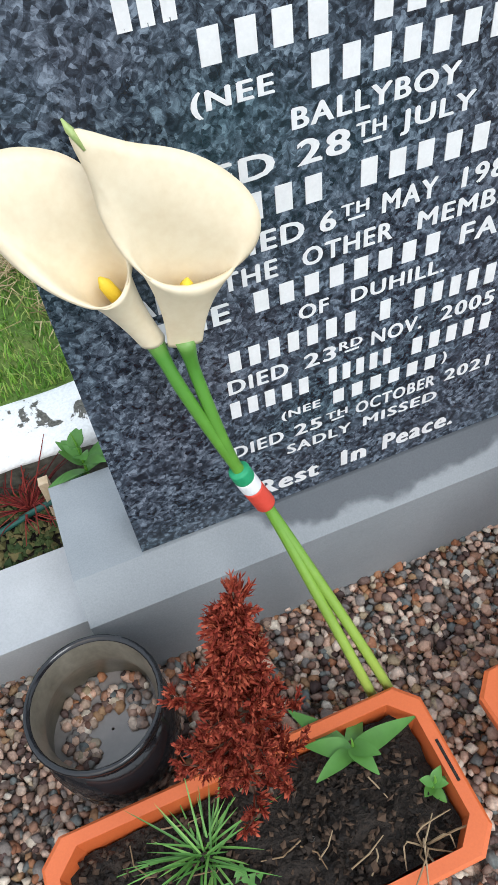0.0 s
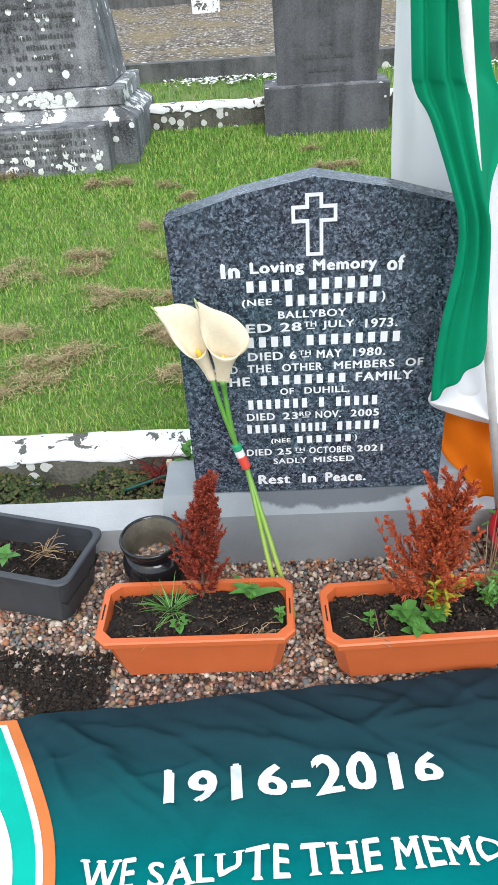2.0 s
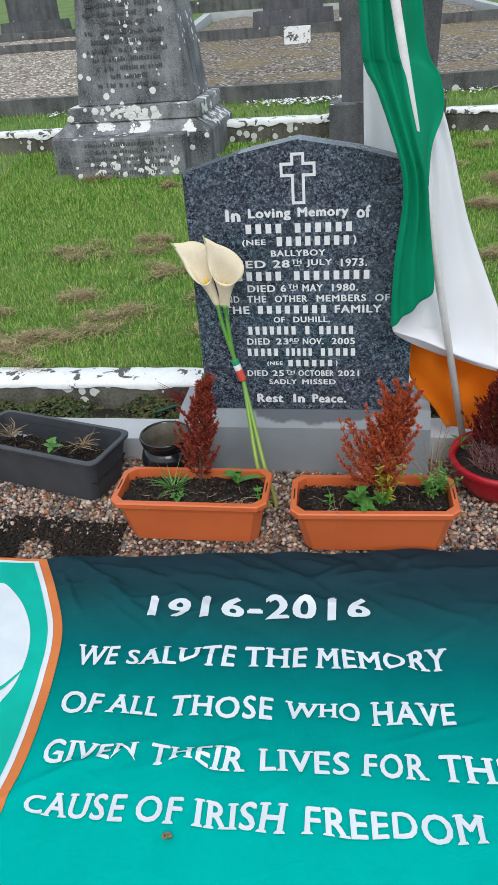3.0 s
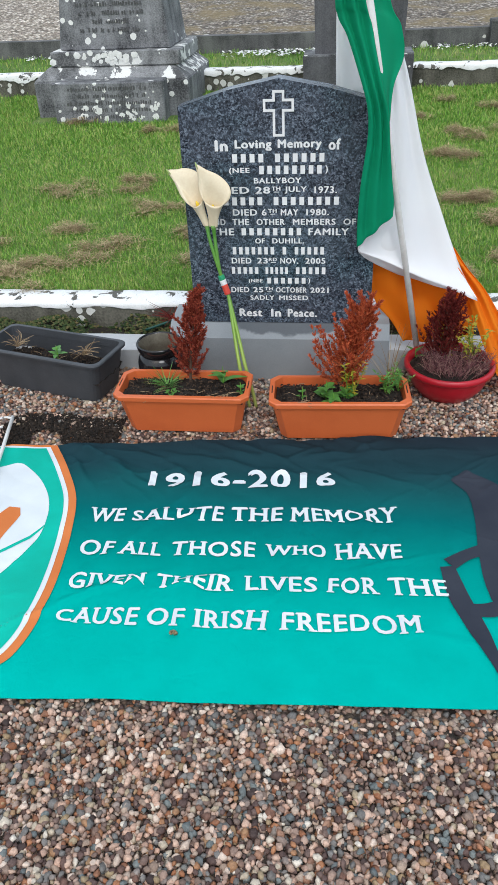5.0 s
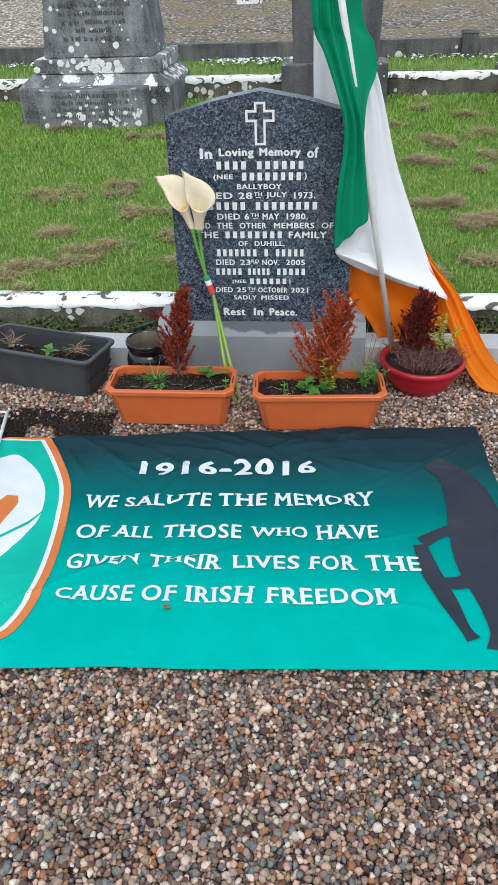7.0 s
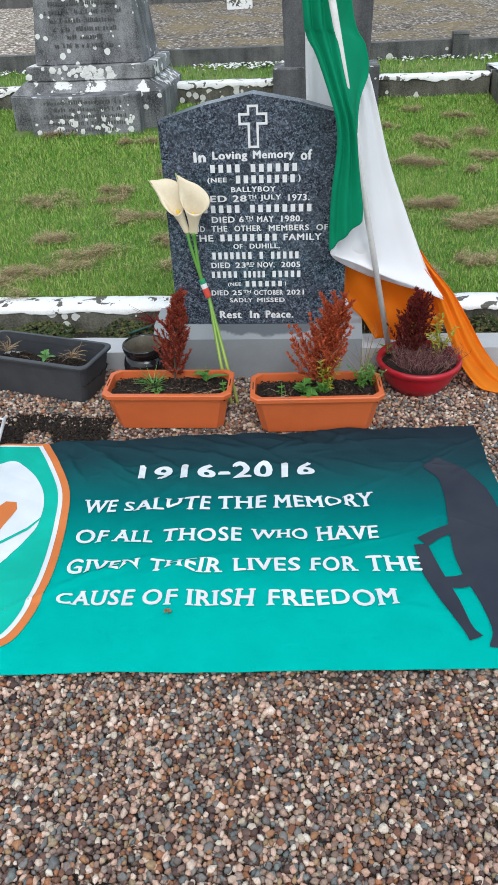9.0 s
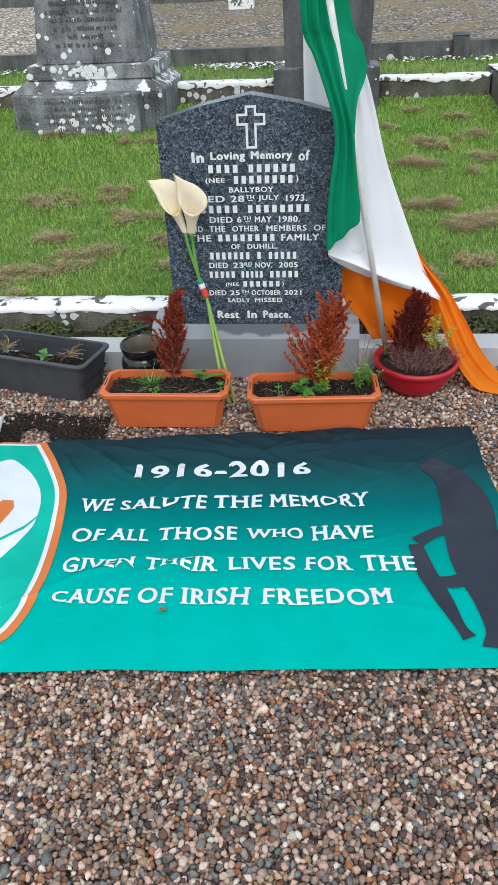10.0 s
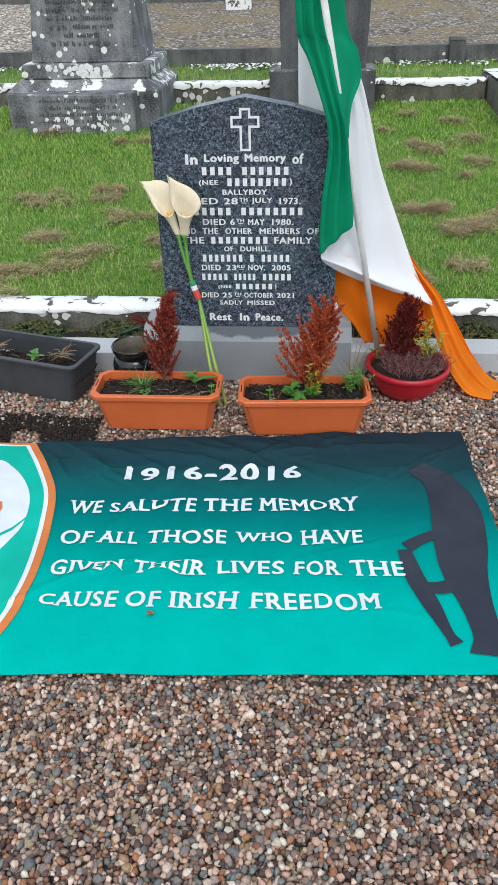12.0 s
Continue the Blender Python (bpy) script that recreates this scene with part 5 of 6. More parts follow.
def leaf(bm, base, along, width, up=Vector((0, 0, 1)), bend=0.25, n=7, fold=0.30):
    """One leaf: a pointed strip folded along its midrib and bent down."""
    base, along = Vector(base), Vector(along)
    side = along.cross(up)
    side = side.normalized() if side.length > 1e-6 else Vector((1, 0, 0))
    nrm = side.cross(along).normalized()
    rows = []
    for i in range(n + 1):
        u = i / n
        c = base + along * u - nrm * bend * along.length * u * u
        w = width * 0.5 * math.sin(math.pi * min(0.985, 0.06 + 0.94 * u) ** 0.8) ** 0.75
        rows.append([bm.verts.new(c + side * w * s + nrm * fold * w * abs(s)) for s in (-1, 0, 1)])
    for a, b in zip(rows, rows[1:]):
        for k in range(2):
            bm.faces.new((a[k], a[k + 1], b[k + 1], b[k]))


def conifer(name, label, at, top, spread, mat, seed, shape, branches=40, fine=14, size=1.0):
    """A small dead thuja: a leaning stem, rising branches, each a plume of short scaly sprays."""
    rnd = random.Random(seed)
    t = thing(name, label, "conifer", pose(*at))
    bm = bmesh.new()
    top = Vector(top)
    stem = lambda u: Vector((top.x * u ** 1.25, top.y * u ** 1.25, top.z * u)) + Vector((0.006 * math.sin(5 * u + seed), 0.006 * math.cos(4 * u), 0)) * u
    bs = tube(bmesh.new(), [stem(i / 6) for i in range(7)], [0.006 * (1 - 0.8 * i / 6) for i in range(7)], 6)
    verts, faces = [], []

    def strip(a, b, w, s):
        k = len(verts)
        q = (b - a) * 0.5
        verts.extend([a, a + q + s * w, b, a + q - s * w])
        faces.append((k, k + 1, k + 2, k + 3))

    def spray(p, d, length, wide):
        d = d.normalized()
        side = d.cross(Vector((rnd.uniform(-1, 1), rnd.uniform(-1, 1), 0.4))).normalized()
        nrm = d.cross(side)
        strip(p, p + d * length, wide, side)
        strip(p, p + d * length, wide, nrm)
        for u in (0.25, 0.5, 0.75):
            for s in (-1, 1):
                l = length * 0.5 * (1.1 - u) * rnd.uniform(0.7, 1.2) + 0.003 * size
                q = p + d * length * u
                strip(q, q + (d * 0.9 + side * s * 0.65 + nrm * rnd.uniform(-0.5, 0.5)) * l, wide * 0.9, nrm * 0.6 + side * 0.4)

    def plume(a, b, count, reach):
        mid = a.lerp(b, 0.5) + Vector((rnd.uniform(-0.01, 0.01), rnd.uniform(-0.01, 0.01), -0.12 * (b - a).length))
        line_ = curve_pts([a, mid, b], 12)
        tube(bm, line_[::3] + [b], [0.0020, 0.0016, 0.0013, 0.0010, 0.0006], 4, False)
        for i in range(count):
            u = (i + rnd.random()) / count
            f = 0.12 + 0.88 * u
            q = line_[min(11, int(f * 11.99))]
            d = (line_[min(11, int(f * 11.99) + 1)] - line_[max(0, int(f * 11.99) - 1)]).normalized()
            out = Vector((rnd.uniform(-1, 1), rnd.uniform(-1, 1), rnd.uniform(-0.3, 0.8)))
            spray(q, d * 0.9 + out * 0.55, reach * (1.1 - 0.55 * u) * rnd.uniform(0.7, 1.2), 0.0027 * size)
    for i in range(branches):
        u = 0.06 + 0.86 * (i + rnd.random()) / branches
        p = stem(u)
        a = 2.399 * i + rnd.uniform(-0.5, 0.5)
        r = spread * shape(u) * rnd.uniform(0.55, 1.05)
        plume(p, p + Vector((math.cos(a) * r, math.sin(a) * r, r * rnd.uniform(0.75, 1.25) + 0.012)), fine, 0.034 * size)
    plume(stem(0.55), stem(1.0), fine * 2, 0.026 * size)
    part("stem", bs, "bark", t)
    tagged(part("twigs", bm, "bark", t, "thin brown twigs"), kind="stuff")
    data_mesh("foliage", verts, faces, mat, t, "dry scaly foliage")
    return t


conifer("conifer", "small upright dead rust-brown conifer in planter soil", (-0.330, -0.352, 0.151), (0.042, 0.092, 0.368), 0.085, "rust_dark", 3, lambda u: 0.75 + 0.35 * math.sin(math.pi * min(1, u * 1.4)) - 0.75 * u * u, 62, 26, 1.0)
conifer("conifer", "small dead rust-brown conifer with open feathery branches", (0.275, -0.425, 0.151), (0.098, 0.140, 0.310), 0.125, "rust", 8, lambda u: 1.15 + 0.22 * math.sin(9 * u) - 0.80 * u, 58, 32, 1.1)
conifer("conifer", "small dark maroon conifer in a red bowl", (0.690, -0.085, 0.110), (0.035, 0.02, 0.29), 0.115, "maroon", 13, lambda u: 1.0 - 0.72 * u, 70, 20, 1.05)


def heather():
    t = thing("heather", "low dead purple-brown heather in a red bowl", "shrub", pose(0.750, -0.150, 0.112))
    rnd = random.Random(77)
    bm = bmesh.new()
    for _ in range(420):
        a, r = rnd.uniform(0, 6.28), 0.12 * math.sqrt(rnd.random())
        p = Vector((r * math.cos(a), r * math.sin(a) * 0.8, 0))
        d = Vector((p.x * 3.0 + rnd.uniform(-0.35, 0.35), p.y * 3.0 + rnd.uniform(-0.35, 0.35), 0.75)).normalized() * rnd.uniform(0.05, 0.115)
        q = p + d * 0.5 + Vector((rnd.uniform(-0.01, 0.01), rnd.uniform(-0.01, 0.01), 0))
        e = p + d + Vector((0, 0, -0.25 * abs(d.x)))
        tube(bm, [p, q, e], [0.0012, 0.001, 0.0005], 3, False)
        for _ in range(3):
            s = q.lerp(e, rnd.random())
            tube(bm, [s, s + Vector((rnd.uniform(-0.02, 0.02), rnd.uniform(-0.02, 0.02), rnd.uniform(0, 0.018)))], [0.0009, 0.0004], 3, False)
    part("twigs", bm, "heather", t, "dry purple-brown twigs")


heather()


def rosette(name, label, at, leaves, length, width, mat, seed, rise=0.5, tiers=2, bend=0.3):
    rnd = random.Random(seed)
    t = thing(name, label, "plant", pose(*at))
    bm = bmesh.new()
    tube(bm, [(0, 0, -0.01), (0.002, 0, 0.02 * tiers), (0, 0.002, 0.028 * tiers)], [0.0025, 0.002, 0.001], 6)
    part("stem", bm, "stem", t)
    for k in range(leaves):
        tier = k % tiers
        a = 2.399 * k + rnd.uniform(-0.3, 0.3)
        l = length * rnd.uniform(0.75, 1.1) * (1 - 0.18 * tier)
        bm = bmesh.new()
        leaf(bm, (0, 0, 0.010 + 0.022 * tier), Vector((math.cos(a), math.sin(a), rise * rnd.uniform(0.5, 1.3))).normalized() * l, width * rnd.uniform(0.8, 1.1), bend=bend * rnd.uniform(0.4, 1.3))
        part("leaf", bm, mat, t, smooth=True)
    return t


rosette("seedling", "leafy green seedling with broad pointed leaves in soil", (-0.193, -0.367, 0.146), 7, 0.086, 0.027, "leaf", 5, 0.9, 3, 0.6)
rosette("seedling", "low green seedling with broad leaves in soil", (0.222, -0.467, 0.146), 12, 0.058, 0.032, "leaf", 6, 0.5, 3)
rosette("seedling", "low green seedling with broad leaves in soil", (0.250, -0.510, 0.146), 10, 0.050, 0.032, "leaf", 16, 0.3, 2)
rosette("seedling", "tiny green seedling in planter soil", (0.130, -0.467, 0.146), 5, 0.026, 0.014, "leaf", 26, 0.4, 2)
rosette("seedling", "tiny green seedling in planter soil", (-0.114, -0.442, 0.146), 6, 0.026, 0.014, "leaf", 27, 0.6, 2)
rosette("seedling", "tiny green seedling in black planter", (-0.95, -0.175, 0.155), 7, 0.045, 0.025, "leaf", 36, 0.5, 2)
rosette("seedling", "low green seedling with broad leaves in soil", (0.299, -0.472, 0.146), 11, 0.054, 0.030, "leaf", 46, 0.6, 3)


def grass_tuft(name, label, at, count, length, mat, seed, lean=0.8, width=0.003):
    rnd = random.Random(seed)
    t = thing(name, label, "grass", pose(*at))
    bm = bmesh.new()
    for _ in range(count):
        a, l = rnd.uniform(0, 6.28), length * rnd.uniform(0.5, 1.1)
        p = Vector((rnd.uniform(-0.012, 0.012), rnd.uniform(-0.01, 0.01), 0))
        leaf(bm, p, Vector((math.cos(a) * lean, math.sin(a) * lean, rnd.uniform(0.5, 1.2))).normalized() * l, width, bend=rnd.uniform(0.1, 0.6), n=6, fold=0.3)
    tagged(part("blades", bm, mat, t, smooth=True), "thin pointed blades", kind="stuff")
    return t


grass_tuft("grass_tuft", "bright green grass tuft growing in planter soil", (-0.414, -0.402, 0.146), 60, 0.105, "leaf", 9)
rosette("seedling", "round-leaved green seedling beside grass tuft", (-0.388, -0.457, 0.144), 5, 0.035, 0.024, "leaf", 56, 0.5, 1)


def sprig(name, label, at, height, stems, mat, seed, wide=0.05, ll=0.02, lw=0.007):
    rnd = random.Random(seed)
    t = thing(name, label, "plant", pose(*at))
    bs, bl = bmesh.new(), bmesh.new()
    for _ in range(stems):
        a = rnd.uniform(0, 6.28)
        e = Vector((wide * math.cos(a) * rnd.random(), wide * math.sin(a) * rnd.random(), height * rnd.uniform(0.6, 1.0)))
        q = e * 0.5 + Vector((rnd.uniform(-0.01, 0.01), 0, 0.01))
        tube(bs, [(0, 0, -0.005), q, e], [0.0016, 0.0012, 0.0007], 4, False)
        for i in range(12):
            u = 0.2 + 0.8 * i / 11
            p = (q * (u / 0.5) if u < 0.5 else q.lerp(e, (u - 0.5) * 2))
            b = rnd.uniform(0, 6.28)
            leaf(bl, p, Vector((math.cos(b), math.sin(b), rnd.uniform(0.1, 0.7))).normalized() * ll * rnd.uniform(0.6, 1.2), lw, bend=0.3, n=3)
    part("stems", bs, "stem", t)
    part("leaves", bl, mat, t, smooth=True)
    return t


sprig("weed", "yellow-green leafy weed beside dead conifer", (0.311, -0.457, 0.146), 0.17, 11, "yellow_leaf", 21, 0.07, 0.024, 0.009)
sprig("weed", "green leafy weed at planter end", (0.452, -0.417, 0.146), 0.10, 8, "leaf", 22, 0.06, 0.022, 0.008)
sprig("weed", "pale green leafy weed at planter end", (0.501, -0.382, 0.146), 0.12, 6, "leaf", 23, 0.06, 0.018, 0.006)
sprig("weed", "yellow-green sprig in red bowl", (0.815, -0.10, 0.112), 0.20, 11, "yellow_leaf", 24, 0.09, 0.030, 0.010)
sprig("weed", "yellow-green sprig in red bowl", (0.720, -0.06, 0.112), 0.21, 6, "yellow_leaf", 25, 0.07, 0.026, 0.008)
grass_tuft("dry_grass", "pale dry seeding grass at planter end", (0.467, -0.365, 0.146), 26, 0.25, "straw", 31, 0.22, 0.0022)
rosette("seedling", "green leaves by the flag pole", (0.595, -0.03, 0.10), 5, 0.06, 0.016, "leaf", 66, 0.6, 2)
rosette("weed", "green leafy weed between slab and low wall", (-0.405, 0.225, 0.20), 14, 0.075, 0.026, "leaf", 67, 1.0, 4)


def dry_stalks(name, label, at, count, length, seed, mat="straw"):
    rnd = random.Random(seed)
    t = thing(name, label, "dead plant", pose(*at))
    bm = bmesh.new()
    for _ in range(count):
        a, l = rnd.uniform(0, 6.28), length * rnd.uniform(0.4, 1.0)
        d = Vector((math.cos(a), math.sin(a), rnd.uniform(0.05, 0.7))) * l
        tube(bm, curve_pts([(0, 0, 0), d * 0.4 + Vector((rnd.uniform(-0.02, 0.02), rnd.uniform(-0.02, 0.02), 0.015)), d], 6), [0.0016, 0.0015, 0.0014, 0.0012, 0.001, 0.0007], 4, False)
    tagged(part("stalks", bm, mat, t), "dry bent stalks", kind="stuff")
    return t


dry_stalks("dead_stalks", "bleached dry stalks in black planter", (-0.835, -0.165, 0.160), 22, 0.085, 3)
dry_stalks("dead_stalks", "bleached dry stalks in black planter", (-1.16, -0.095, 0.160), 22, 0.10, 4)
dry_stalks("dead_stalks", "pale dry roots on planter soil", (-0.158, -0.497, 0.152), 10, 0.09, 5)
dry_stalks("dead_stalks", "pale dry roots on planter soil", (0.152, -0.510, 0.152), 9, 0.07, 6)
dry_stalks("dead_weed", "dead reddish weed beside wooden stake", (-0.53, 0.262, 0.12), 60, 0.13, 7, "maroon")

bm = bmesh.new()
box(bm, -0.492, -0.470, 0.225, 0.245, 0.0, 0.215, 0.002, 0.002)
rough_up(bm, 0.003, 30, 4)
tagged(link("wooden_stake", bm, "wood"), "short bleached wooden stake in the soil strip", "stake")

bm = bmesh.new()
tube(bm, curve_pts([(-0.66, 0.235, 0.09), (-0.56, 0.24, 0.125), (-0.47, 0.225, 0.17), (-0.415, 0.215, 0.22)], 14), 0.006, 7)
tagged(link("plastic_stem", bm, "dark_stem", smooth=True), "dark green plastic flower stem in the soil strip", "plastic stem")

# ---- artificial lilies ----


def stem_line(off):
    return curve_pts([(-0.085 + off, -0.305, 0.004), (-0.099 + off, -0.298, 0.08), (-0.122 + off * 0.9, -0.290, 0.185), (-0.156 + off * 0.5, -0.210, 0.31), (-0.192, -0.118, 0.43), (-0.220, -0.108, 0.515), (-0.246 + off * 0.7, -0.082, 0.63), (-0.257 + off * 1.1, -0.062, 0.700)], 40)


def spathe(bm, centre, tipward, across):
    """A calla bloom: a rolled funnel from the stem to an oval mouth with a curled lip and a drawn-out tip."""
    n, k = 26, 56
    fore = tipward.cross(across).normalized()
    fore = -fore if fore.y > 0 else fore
    flat_t, flat_w = Vector((tipward.x, tipward.y, 0)).normalized(), Vector((across.x, across.y, 0)).normalized()
    rows = []
    for i in range(n + 1):
        u = i / n
        lip = max(0.0, u - 0.78) / 0.22
        row = []
        for j in range(k):
            a = 2 * math.pi * j / k
            c, s = math.cos(a), math.sin(a)
            spike = max(0.0, c) ** 16
            rim = tipward * (c if c > 0 else 0.70 * c) + across * s * (1 - 0.12 * c) + tipward * 0.42 * spike * u ** 3
            rim += (rim.normalized() * 0.007 - fore * 0.013 * (1 - 0.5 * spike)) * lip * lip + fore * 0.004 * lip * math.sin(3 * a + 0.5)
            p = (flat_t * c + flat_w * s) * 0.0115 * (1 - u) + centre * (0.88 * u + 0.12 * u * u) + rim * (0.30 * u + 0.70 * u ** 2.2)
            row.append(bm.verts.new(p))
        rows.append(row)
    for a, b in zip(rows, rows[1:]):
        for j in range(k):
            bm.faces.new((a[j], a[(j + 1) % k], b[(j + 1) % k], b[j]))
    return [rows[-2][0].co.copy(), rows[-1][0].co.copy()], fore


def lilies():
    t = thing("artificial_lilies", "two cream artificial calla lilies on long green stems", "flowers")
    for off, lift, centre, tipward, across in ((-0.013, 0.006, (-0.050, -0.008, 0.150), (-0.066, 0.026, 0.038), (0.010, 0.024, 0.056)), (0.014, -0.014, (0.016, -0.030, 0.146), (-0.048, 0.022, 0.064), (0.047, -0.002, 0.026))):
        pts = stem_line(off)
        pts = pts[:-4] + [p + Vector((0, lift * (i + 1) / 4, 0)) for i, p in enumerate(pts[-4:])]
        bm = bmesh.new()
        tube(bm, pts, [0.0072] * 37 + [0.0082, 0.0098, 0.0118], 10)
        part("stem", bm, "lily_stem", t, "green plastic stem", True)
        m = Matrix.Translation(pts[-1] - Vector((0, 0, 0.006)))
        bm = bmesh.new()
        tip, fore = spathe(bm, Vector(centre), Vector(tipward) * 0.94, Vector(across) * 0.94)
        bm.transform(m)
        bl = part("bloom", bm, "petal", t, "cream flared bloom with pointed tip", True)
        s = bl.modifiers.new("petal", 'SOLIDIFY')
        s.thickness = 0.0022
        bm = bmesh.new()
        tube(bm, tip + [tip[-1] + (tip[-1] - tip[-2]).normalized() * 0.010], [0.0012, 0.0036, 0.0008], 6)
        bm.transform(m)
        part("tip", bm, "lily_tip", bl, "pale green curled tip", True)
        bm = bmesh.new()
        c = Vector(centre)
        tube(bm, [c * 0.25, c * 0.48 + fore * 0.003, c * 0.58 + fore * 0.006, c * 0.64 + fore * 0.007], [0.006, 0.0072, 0.0066, 0.002], 10)
        bm.transform(m)
        part("spadix", bm, "spadix", bl, "yellow spadix", True)
    pts = curve_pts([(-0.192, -0.118, 0.43), (-0.220, -0.108, 0.515), (-0.246, -0.089, 0.63)], 60)
    for name, a, b, mat in (("green_band", 21, 27, "tape_green"), ("white_band", 14, 21, "tape_white"), ("red_band", 0, 14, "tape_red")):
        bm = bmesh.new()
        tube(bm, pts[a:b + 1], [0.0128 + 0.001 * (i % 2) for i in range(b - a + 1)], 16)
        part(name, bm, mat, t, name.replace("_", " ") + " of tape round the stems", True)
    return t


lilies()

# ---- snail ----
t = thing("snail_shell", "small brown snail shell on the banner", "shell", pose(-0.181, -1.548, cloth_z(-0.181, -1.548) + 0.009))
bm = bmesh.new()
turns = [(0.0095 * math.exp(-0.16 * a) * math.cos(a), 0.0095 * math.exp(-0.16 * a) * math.sin(a), 0.0012 * a) for a in [0.45 * i for i in range(30)]]
tube(bm, turns, [0.0065 * math.exp(-0.072 * i) for i in range(30)], 8)
part("whorl", bm, "shell", t, "", True)

# ---- turf ----


def blades(name, count, region, size, mat, label, seed, dry=None, cat="grass"):
    rng = np.random.default_rng(seed)
    x0, x1, y0, y1 = region
    x, y = rng.uniform(x0, x1, count), y0 + (y1 - y0) * rng.random(count) ** 1.25
    keep = np.ones(count, bool)
    for a0, a1, b0, b1 in ((-2.45, -1.05, 3.66, 5.03), (-0.11, 0.87, 4.33, 4.77), (-6, 1.94, 4.70, 4.90), (1.93, 2.27, 3.38, 5.07)):
        keep &= ~((x > a0) & (x < a1) & (y > b0) & (y < b1))
    x, y = x[keep], y[keep]
    n = len(x)
    z = np.array([ground_z(a, b) for a, b in zip(x, y)])
    h = rng.uniform(*size, n) * (1 + 0.02 * y)
    ang = rng.uniform(0, 2 * np.pi, n)
    lean = rng.uniform(0.15, 1.0, n) * h
    w = rng.uniform(0.0010, 0.0020, n) * (1 + 0.18 * y)
    dx, dy = np.cos(ang), np.sin(ang)
    p = np.stack([x, y, z - 0.004], 1)
    side = np.stack([-dy * w, dx * w, 0 * w], 1)
    mid = p + np.stack([dx * lean * 0.35, dy * lean * 0.35, h * 0.62], 1)
    tip = p + np.stack([dx * lean, dy * lean, h], 1)
    v = np.stack([p - side, p + side, mid + side * 0.8, mid - side * 0.8, tip], 1).reshape(-1, 3)
    i = np.arange(n)[:, None] * 5
    f = [tuple(r) for r in (i + np.array([0, 1, 2, 3])).tolist()] + [tuple(r) for r in (i + np.array([3, 2, 4])).tolist()]
    return tagged(data_mesh(name, v.tolist(), f, mat), label, cat, kind="stuff")


blades("lawn_grass", 225000, (-3.0, 3.0, 0.49, 4.7), (0.014, 0.036), "grass", "short green lawn grass with yellowing patches", 1)
blades("lawn_grass", 26000, (-4.5, 4.5, 3.0, 6.62), (0.025, 0.06), "grass", "short green lawn grass between the old graves", 2)


def thatch():
    """Tufts of raked dead grass lying on the turf."""
    rng = np.random.default_rng(9)
    v, f = [], []
    spots = [(-1.02, 0.95, 0.30), (-0.62, 1.55, 0.16), (-0.98, 1.60, 0.14), (-0.75, 2.55, 0.12), (-1.55, 0.75, 0.2), (-0.45, 0.85, 0.18), (1.35, 1.45, 0.32), (1.05, 1.75, 0.18), (1.05, 2.6, 0.22), (1.5, 2.7, 0.15),
             (1.25, 3.1, 0.2), (-1.6, 1.9, 0.2), (-1.35, 1.25, 0.15), (1.75, 1.3, 0.3), (1.6, 3.3, 0.2), (-1.15, 2.1, 0.14), (-0.55, 1.15, 0.14), (-1.45, 0.62, 0.2), (0.75, 1.55, 0.14)]
    spots += [(rng.uniform(-2, 2), rng.uniform(0.6, 4.2), rng.uniform(0.05, 0.12)) for _ in range(40)]
    for cx, cy, r in spots:
        subs = [(cx + rng.normal(0, 0.55) * r, cy + rng.normal(0, 0.38) * r, r * rng.uniform(0.3, 0.65)) for _ in range(7)]
        for _ in range(int(5200 * r)):
            sx, sy, sr = subs[rng.integers(0, len(subs))]
            a, q = rng.uniform(0, 6.28), sr * abs(rng.normal(0, 0.62))
            x, y = sx + 1.15 * q * np.cos(a), sy + 0.8 * q * np.sin(a)
            z = ground_z(x, y) + 0.016 + rng.uniform(0.0, 0.05) * max(0.15, 1 - q / sr)
            b, l = rng.uniform(0, 6.28), rng.uniform(0.02, 0.055)
            d = np.array([np.cos(b) * l, np.sin(b) * l, rng.uniform(-0.012, 0.012)])
            s = np.array([-d[1], d[0], 0]) / l * 0.0015
            p = np.array([x, y, z])
            k = len(v)
            v += [p - s, p + s, p + d + s * 0.5, p + d - s * 0.5]
            f.append((k, k + 1, k + 2, k + 3))
    tagged(data_mesh("dead_grass", [tuple(p) for p in v], f, "thatch"), "raked brown dead grass lying on turf", "dead grass", kind="stuff")


thatch()


def moss_strip():
    """Moss and small weeds in the soil strip between kerb and wall."""
    rng = np.random.default_rng(4)
    n = 9000
    x = rng.uniform(-2.0, 1.9, n)
    keep = (x < CX - 0.50) | (x > CX + 0.475)
    x = x[keep]
    n = len(x)
    y = rng.uniform(0.185, 0.335, n)
    hump = np.array([max(0.0, 0.5 + noise.noise(Vector((a * 5, b * 9, 1)))) for a, b in zip(x, y)])
    z = 0.045 + 0.10 * hump * (y - 0.17) / 0.16
    s = rng.uniform(0.005, 0.013, (n, 1)) * np.array([[1, 0.8, 0.7]])
    tagged(scatter_mesh("moss", OCT_V, OCT_F, np.stack([x, y, z], 1), s, rng.uniform(0, 6.28, n), "moss", None, "dark green moss and weeds beside the low wall", False, 0.4, 6), "", "moss", kind="stuff")
    bm = bmesh.new()
    box(bm, -2.6, 2.6, 0.174, 0.334, -0.03, 0.055)
    rough_up(bm, 0.012, 9, 24)
    tagged(link("soil_strip", bm, "soil"), "dark soil strip between kerb and wall", "soil", kind="structure")


moss_strip()

# ---- soil spilt on the gravel ----
rnd_s = random.Random(2)


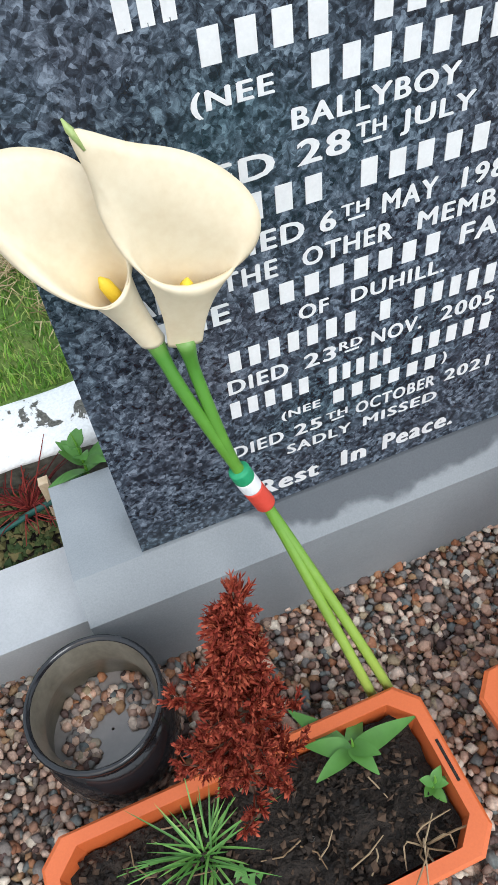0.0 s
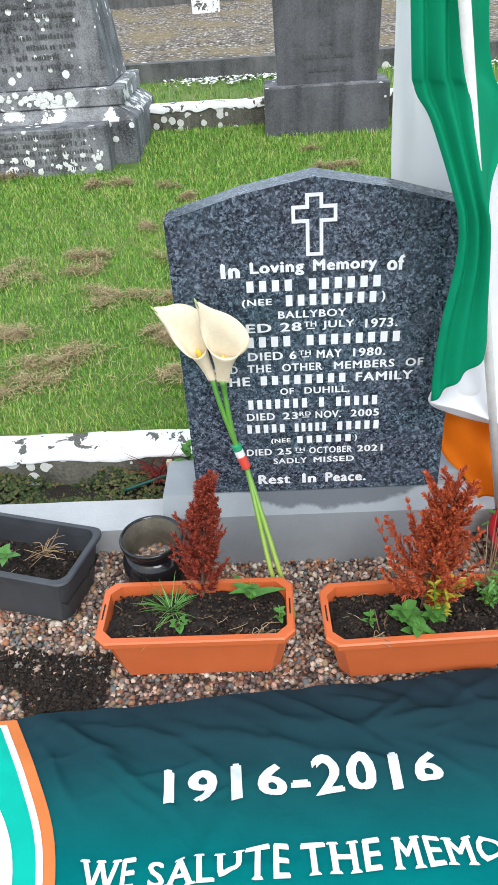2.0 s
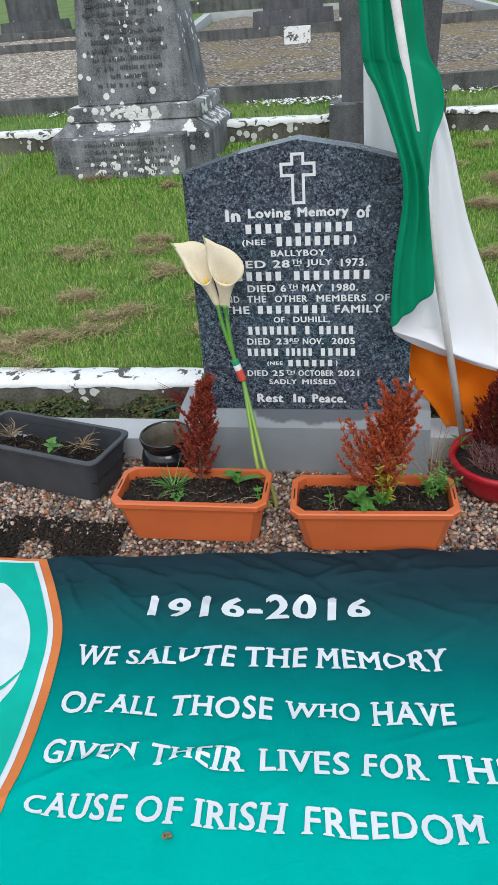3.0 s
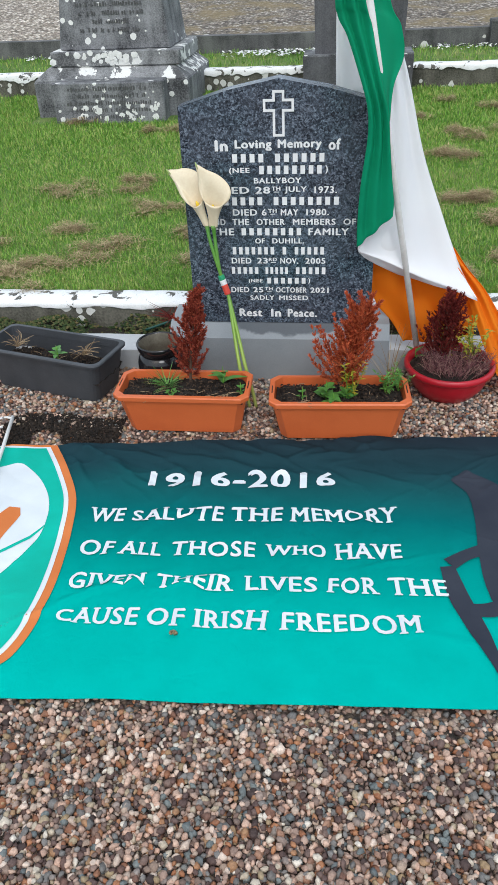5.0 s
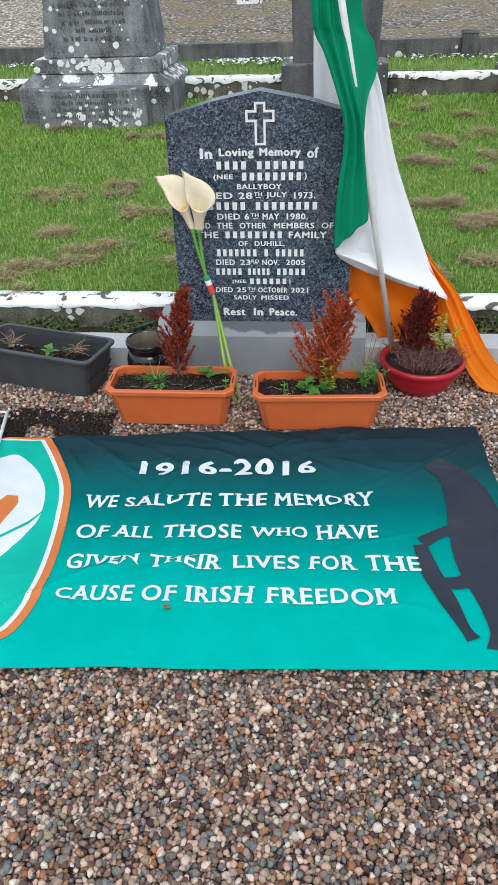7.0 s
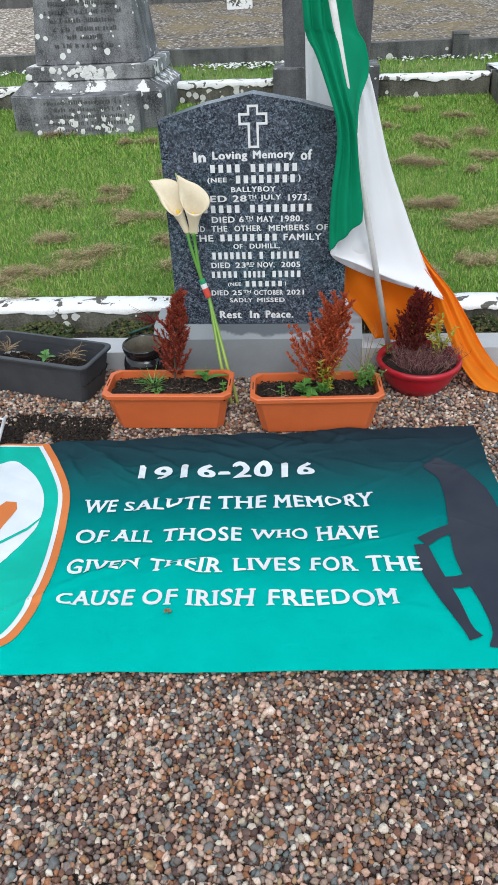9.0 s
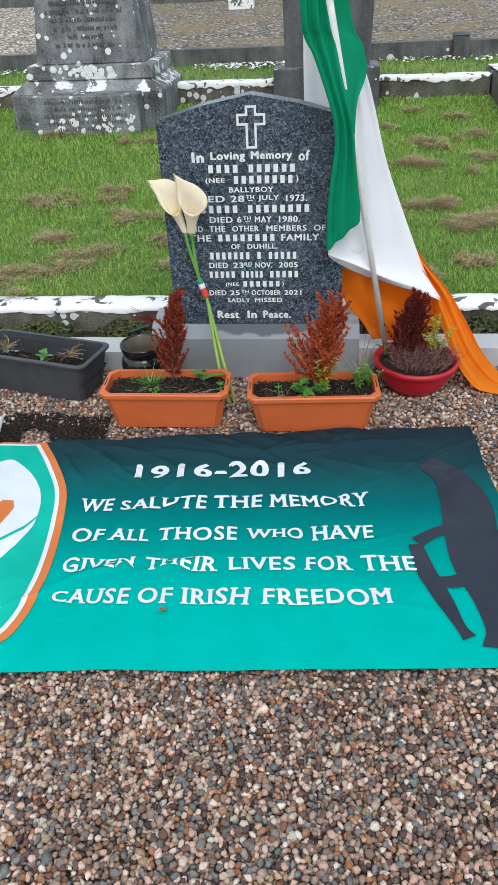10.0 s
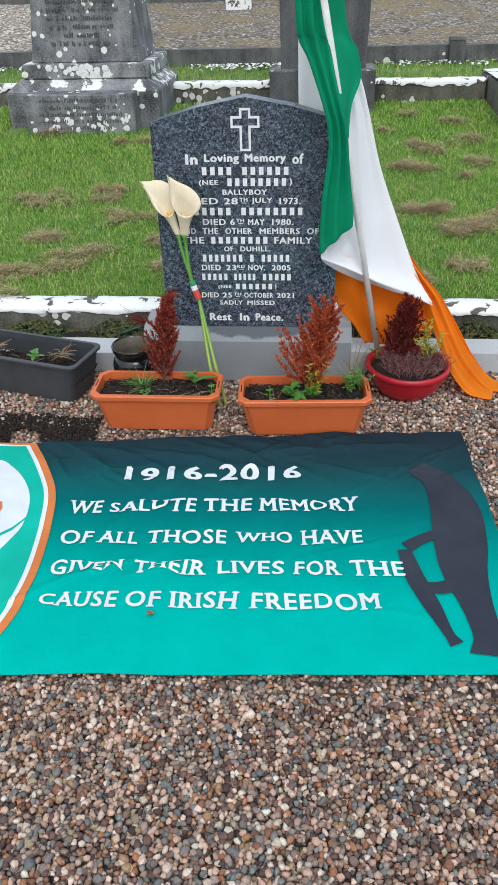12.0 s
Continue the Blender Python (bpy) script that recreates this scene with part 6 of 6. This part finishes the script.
def spill():
    while True:
        x, y = rnd_s.uniform(-1.10, -0.60), rnd_s.uniform(-0.64, -0.40)
        if noise.noise(Vector((x * 5, y * 7, 3))) > -0.28 + 1.1 * max(0, abs(x + 0.85) - 0.2) + 3.0 * max(0, abs(y + 0.54) - 0.05):
            return (x, y, rnd_s.uniform(-0.004, 0.009))


tagged(crumbs("spilt_soil", None, spill, 3400, rnd_s, (0.003, 0.010), "crumb_dark"), "dark compost spilt over the gravel", "soil")

# ---- gravel ----


def pebble_field():
    rng = np.random.default_rng(21)
    cell = 0.0118
    xs, ys = np.meshgrid(np.arange(-1.75, 1.75, cell), np.arange(-2.6, 0.06, cell))
    x, y = xs.ravel() + rng.uniform(-0.45, 0.45, xs.size) * cell, ys.ravel() + rng.uniform(-0.45, 0.45, xs.size) * cell
    keep = np.ones(len(x), bool)
    keep &= ~((x > -0.90) & (x < 0.85) & (y > -1.64) & (y < -0.68))
    keep &= ~((x > -0.57) & (x < -0.12) & (y > -0.46) & (y < -0.30)) & ~((x > 0.06) & (x < 0.49) & (y > -0.48) & (y < -0.33))
    keep &= ~((x > CX - 0.48) & (x < CX + 0.45) & (y > -0.045))
    keep &= ~((y > 0.03) & (x < 0))
    keep &= ~((y < -0.75) & (np.abs(x - 0.1) > 1.2)) & ~((y < -1.85) & (np.abs(x - 0.15) > 0.85)) & ~((y > -0.6) & (np.abs(x) > 1.5))
    x, y = x[keep], y[keep]
    n = len(x)
    size = 0.0094 * np.exp(np.clip(rng.normal(0, 0.21, n), -0.45, 0.48))
    s = size[:, None] * np.stack([np.ones(n), rng.uniform(0.6, 0.95, n), rng.uniform(0.55, 0.85, n)], 1)
    z = rng.uniform(-0.012, 0.004, n)
    under = np.array([((TL.x < a < TR.x + 0.06) and (-1.8 < b < -0.49)) for a, b in zip(x, y)])
    z = np.where(under, z - 0.010, z)
    turn = rng.uniform(0, 2 * np.pi, n)
    near = np.where((x > -0.12) & (x < 0.42) & (y > -2.24) & (y < -1.98))[0]
    near = near[:290]
    rest = np.ones(n, bool)
    rest[near] = False
    ob = scatter_mesh("pebbles", SUB_V, SUB_F, np.stack([x, y, z], 1)[rest], s[rest], turn[rest], "pebble", ground, "", True, 0.27, 31)
    tagged(ob, "rounded brown, pink and grey gravel pebbles", kind="stuff")
    # a second layer fills the gaps, and a coarser one carries the bed on outwards
    low = rng.random(n) < 0.8
    m = int(low.sum())
    ob = scatter_mesh("pebbles", OCT_V, OCT_F, np.stack([x[low] + rng.uniform(-0.006, 0.006, m), y[low] + rng.uniform(-0.006, 0.006, m), z[low] * 0 - 0.013 - 0.010 * under[low]], 1), s[low] * 1.15, rng.uniform(0, 6.28, m), "pebble", ground, "", True, 0.2, 32)
    tagged(ob, "rounded brown, pink and grey gravel pebbles", kind="stuff")
    wide = 0.019
    xs, ys = np.meshgrid(np.arange(-2.6, 2.6, wide), np.arange(-3.9, 0.0, wide))
    x2, y2 = xs.ravel() + rng.uniform(-0.5, 0.5, xs.size) * wide, ys.ravel() + rng.uniform(-0.5, 0.5, xs.size) * wide
    beyond = ((y2 < -0.75) & (np.abs(x2 - 0.1) > 1.19)) | ((y2 < -1.85) & (np.abs(x2 - 0.15) > 0.84)) | ((y2 > -0.76) & (np.abs(x2) > 1.49)) | (y2 < -2.58)
    x2, y2 = x2[beyond], y2[beyond]
    m = len(x2)
    s2 = 0.0145 * np.exp(rng.normal(0, 0.2, m))[:, None] * np.stack([np.ones(m), rng.uniform(0.6, 0.95, m), rng.uniform(0.5, 0.8, m)], 1)
    ob = scatter_mesh("pebbles", OCT_V, OCT_F, np.stack([x2, y2, rng.uniform(-0.014, 0.0, m)], 1), s2, rng.uniform(0, 6.28, m), "pebble", ground, "", True, 0.25, 33)
    tagged(ob, "rounded brown, pink and grey gravel pebbles", kind="stuff")
    shapes = []
    for k in range(8):
        v = ICO_V * (1 + rng.uniform(-0.18, 0.18, (len(ICO_V), 1)))
        me = bpy.data.meshes.new("pebble")
        me.from_pydata([tuple(p) for p in v.tolist()], [], ICO_F.tolist())
        me.materials.append(MAT["stone"])
        me.shade_smooth()
        shapes.append(me)
    for k, i in enumerate(near):
        p = new("pebble", shapes[k % 8])
        p.parent = ground
        p.matrix_basis = Matrix.LocRotScale((x[i], y[i], z[i]), Euler((rng.uniform(-0.35, 0.35), rng.uniform(-0.35, 0.35), turn[i])), Vector(s[i].tolist()))


pebble_field()
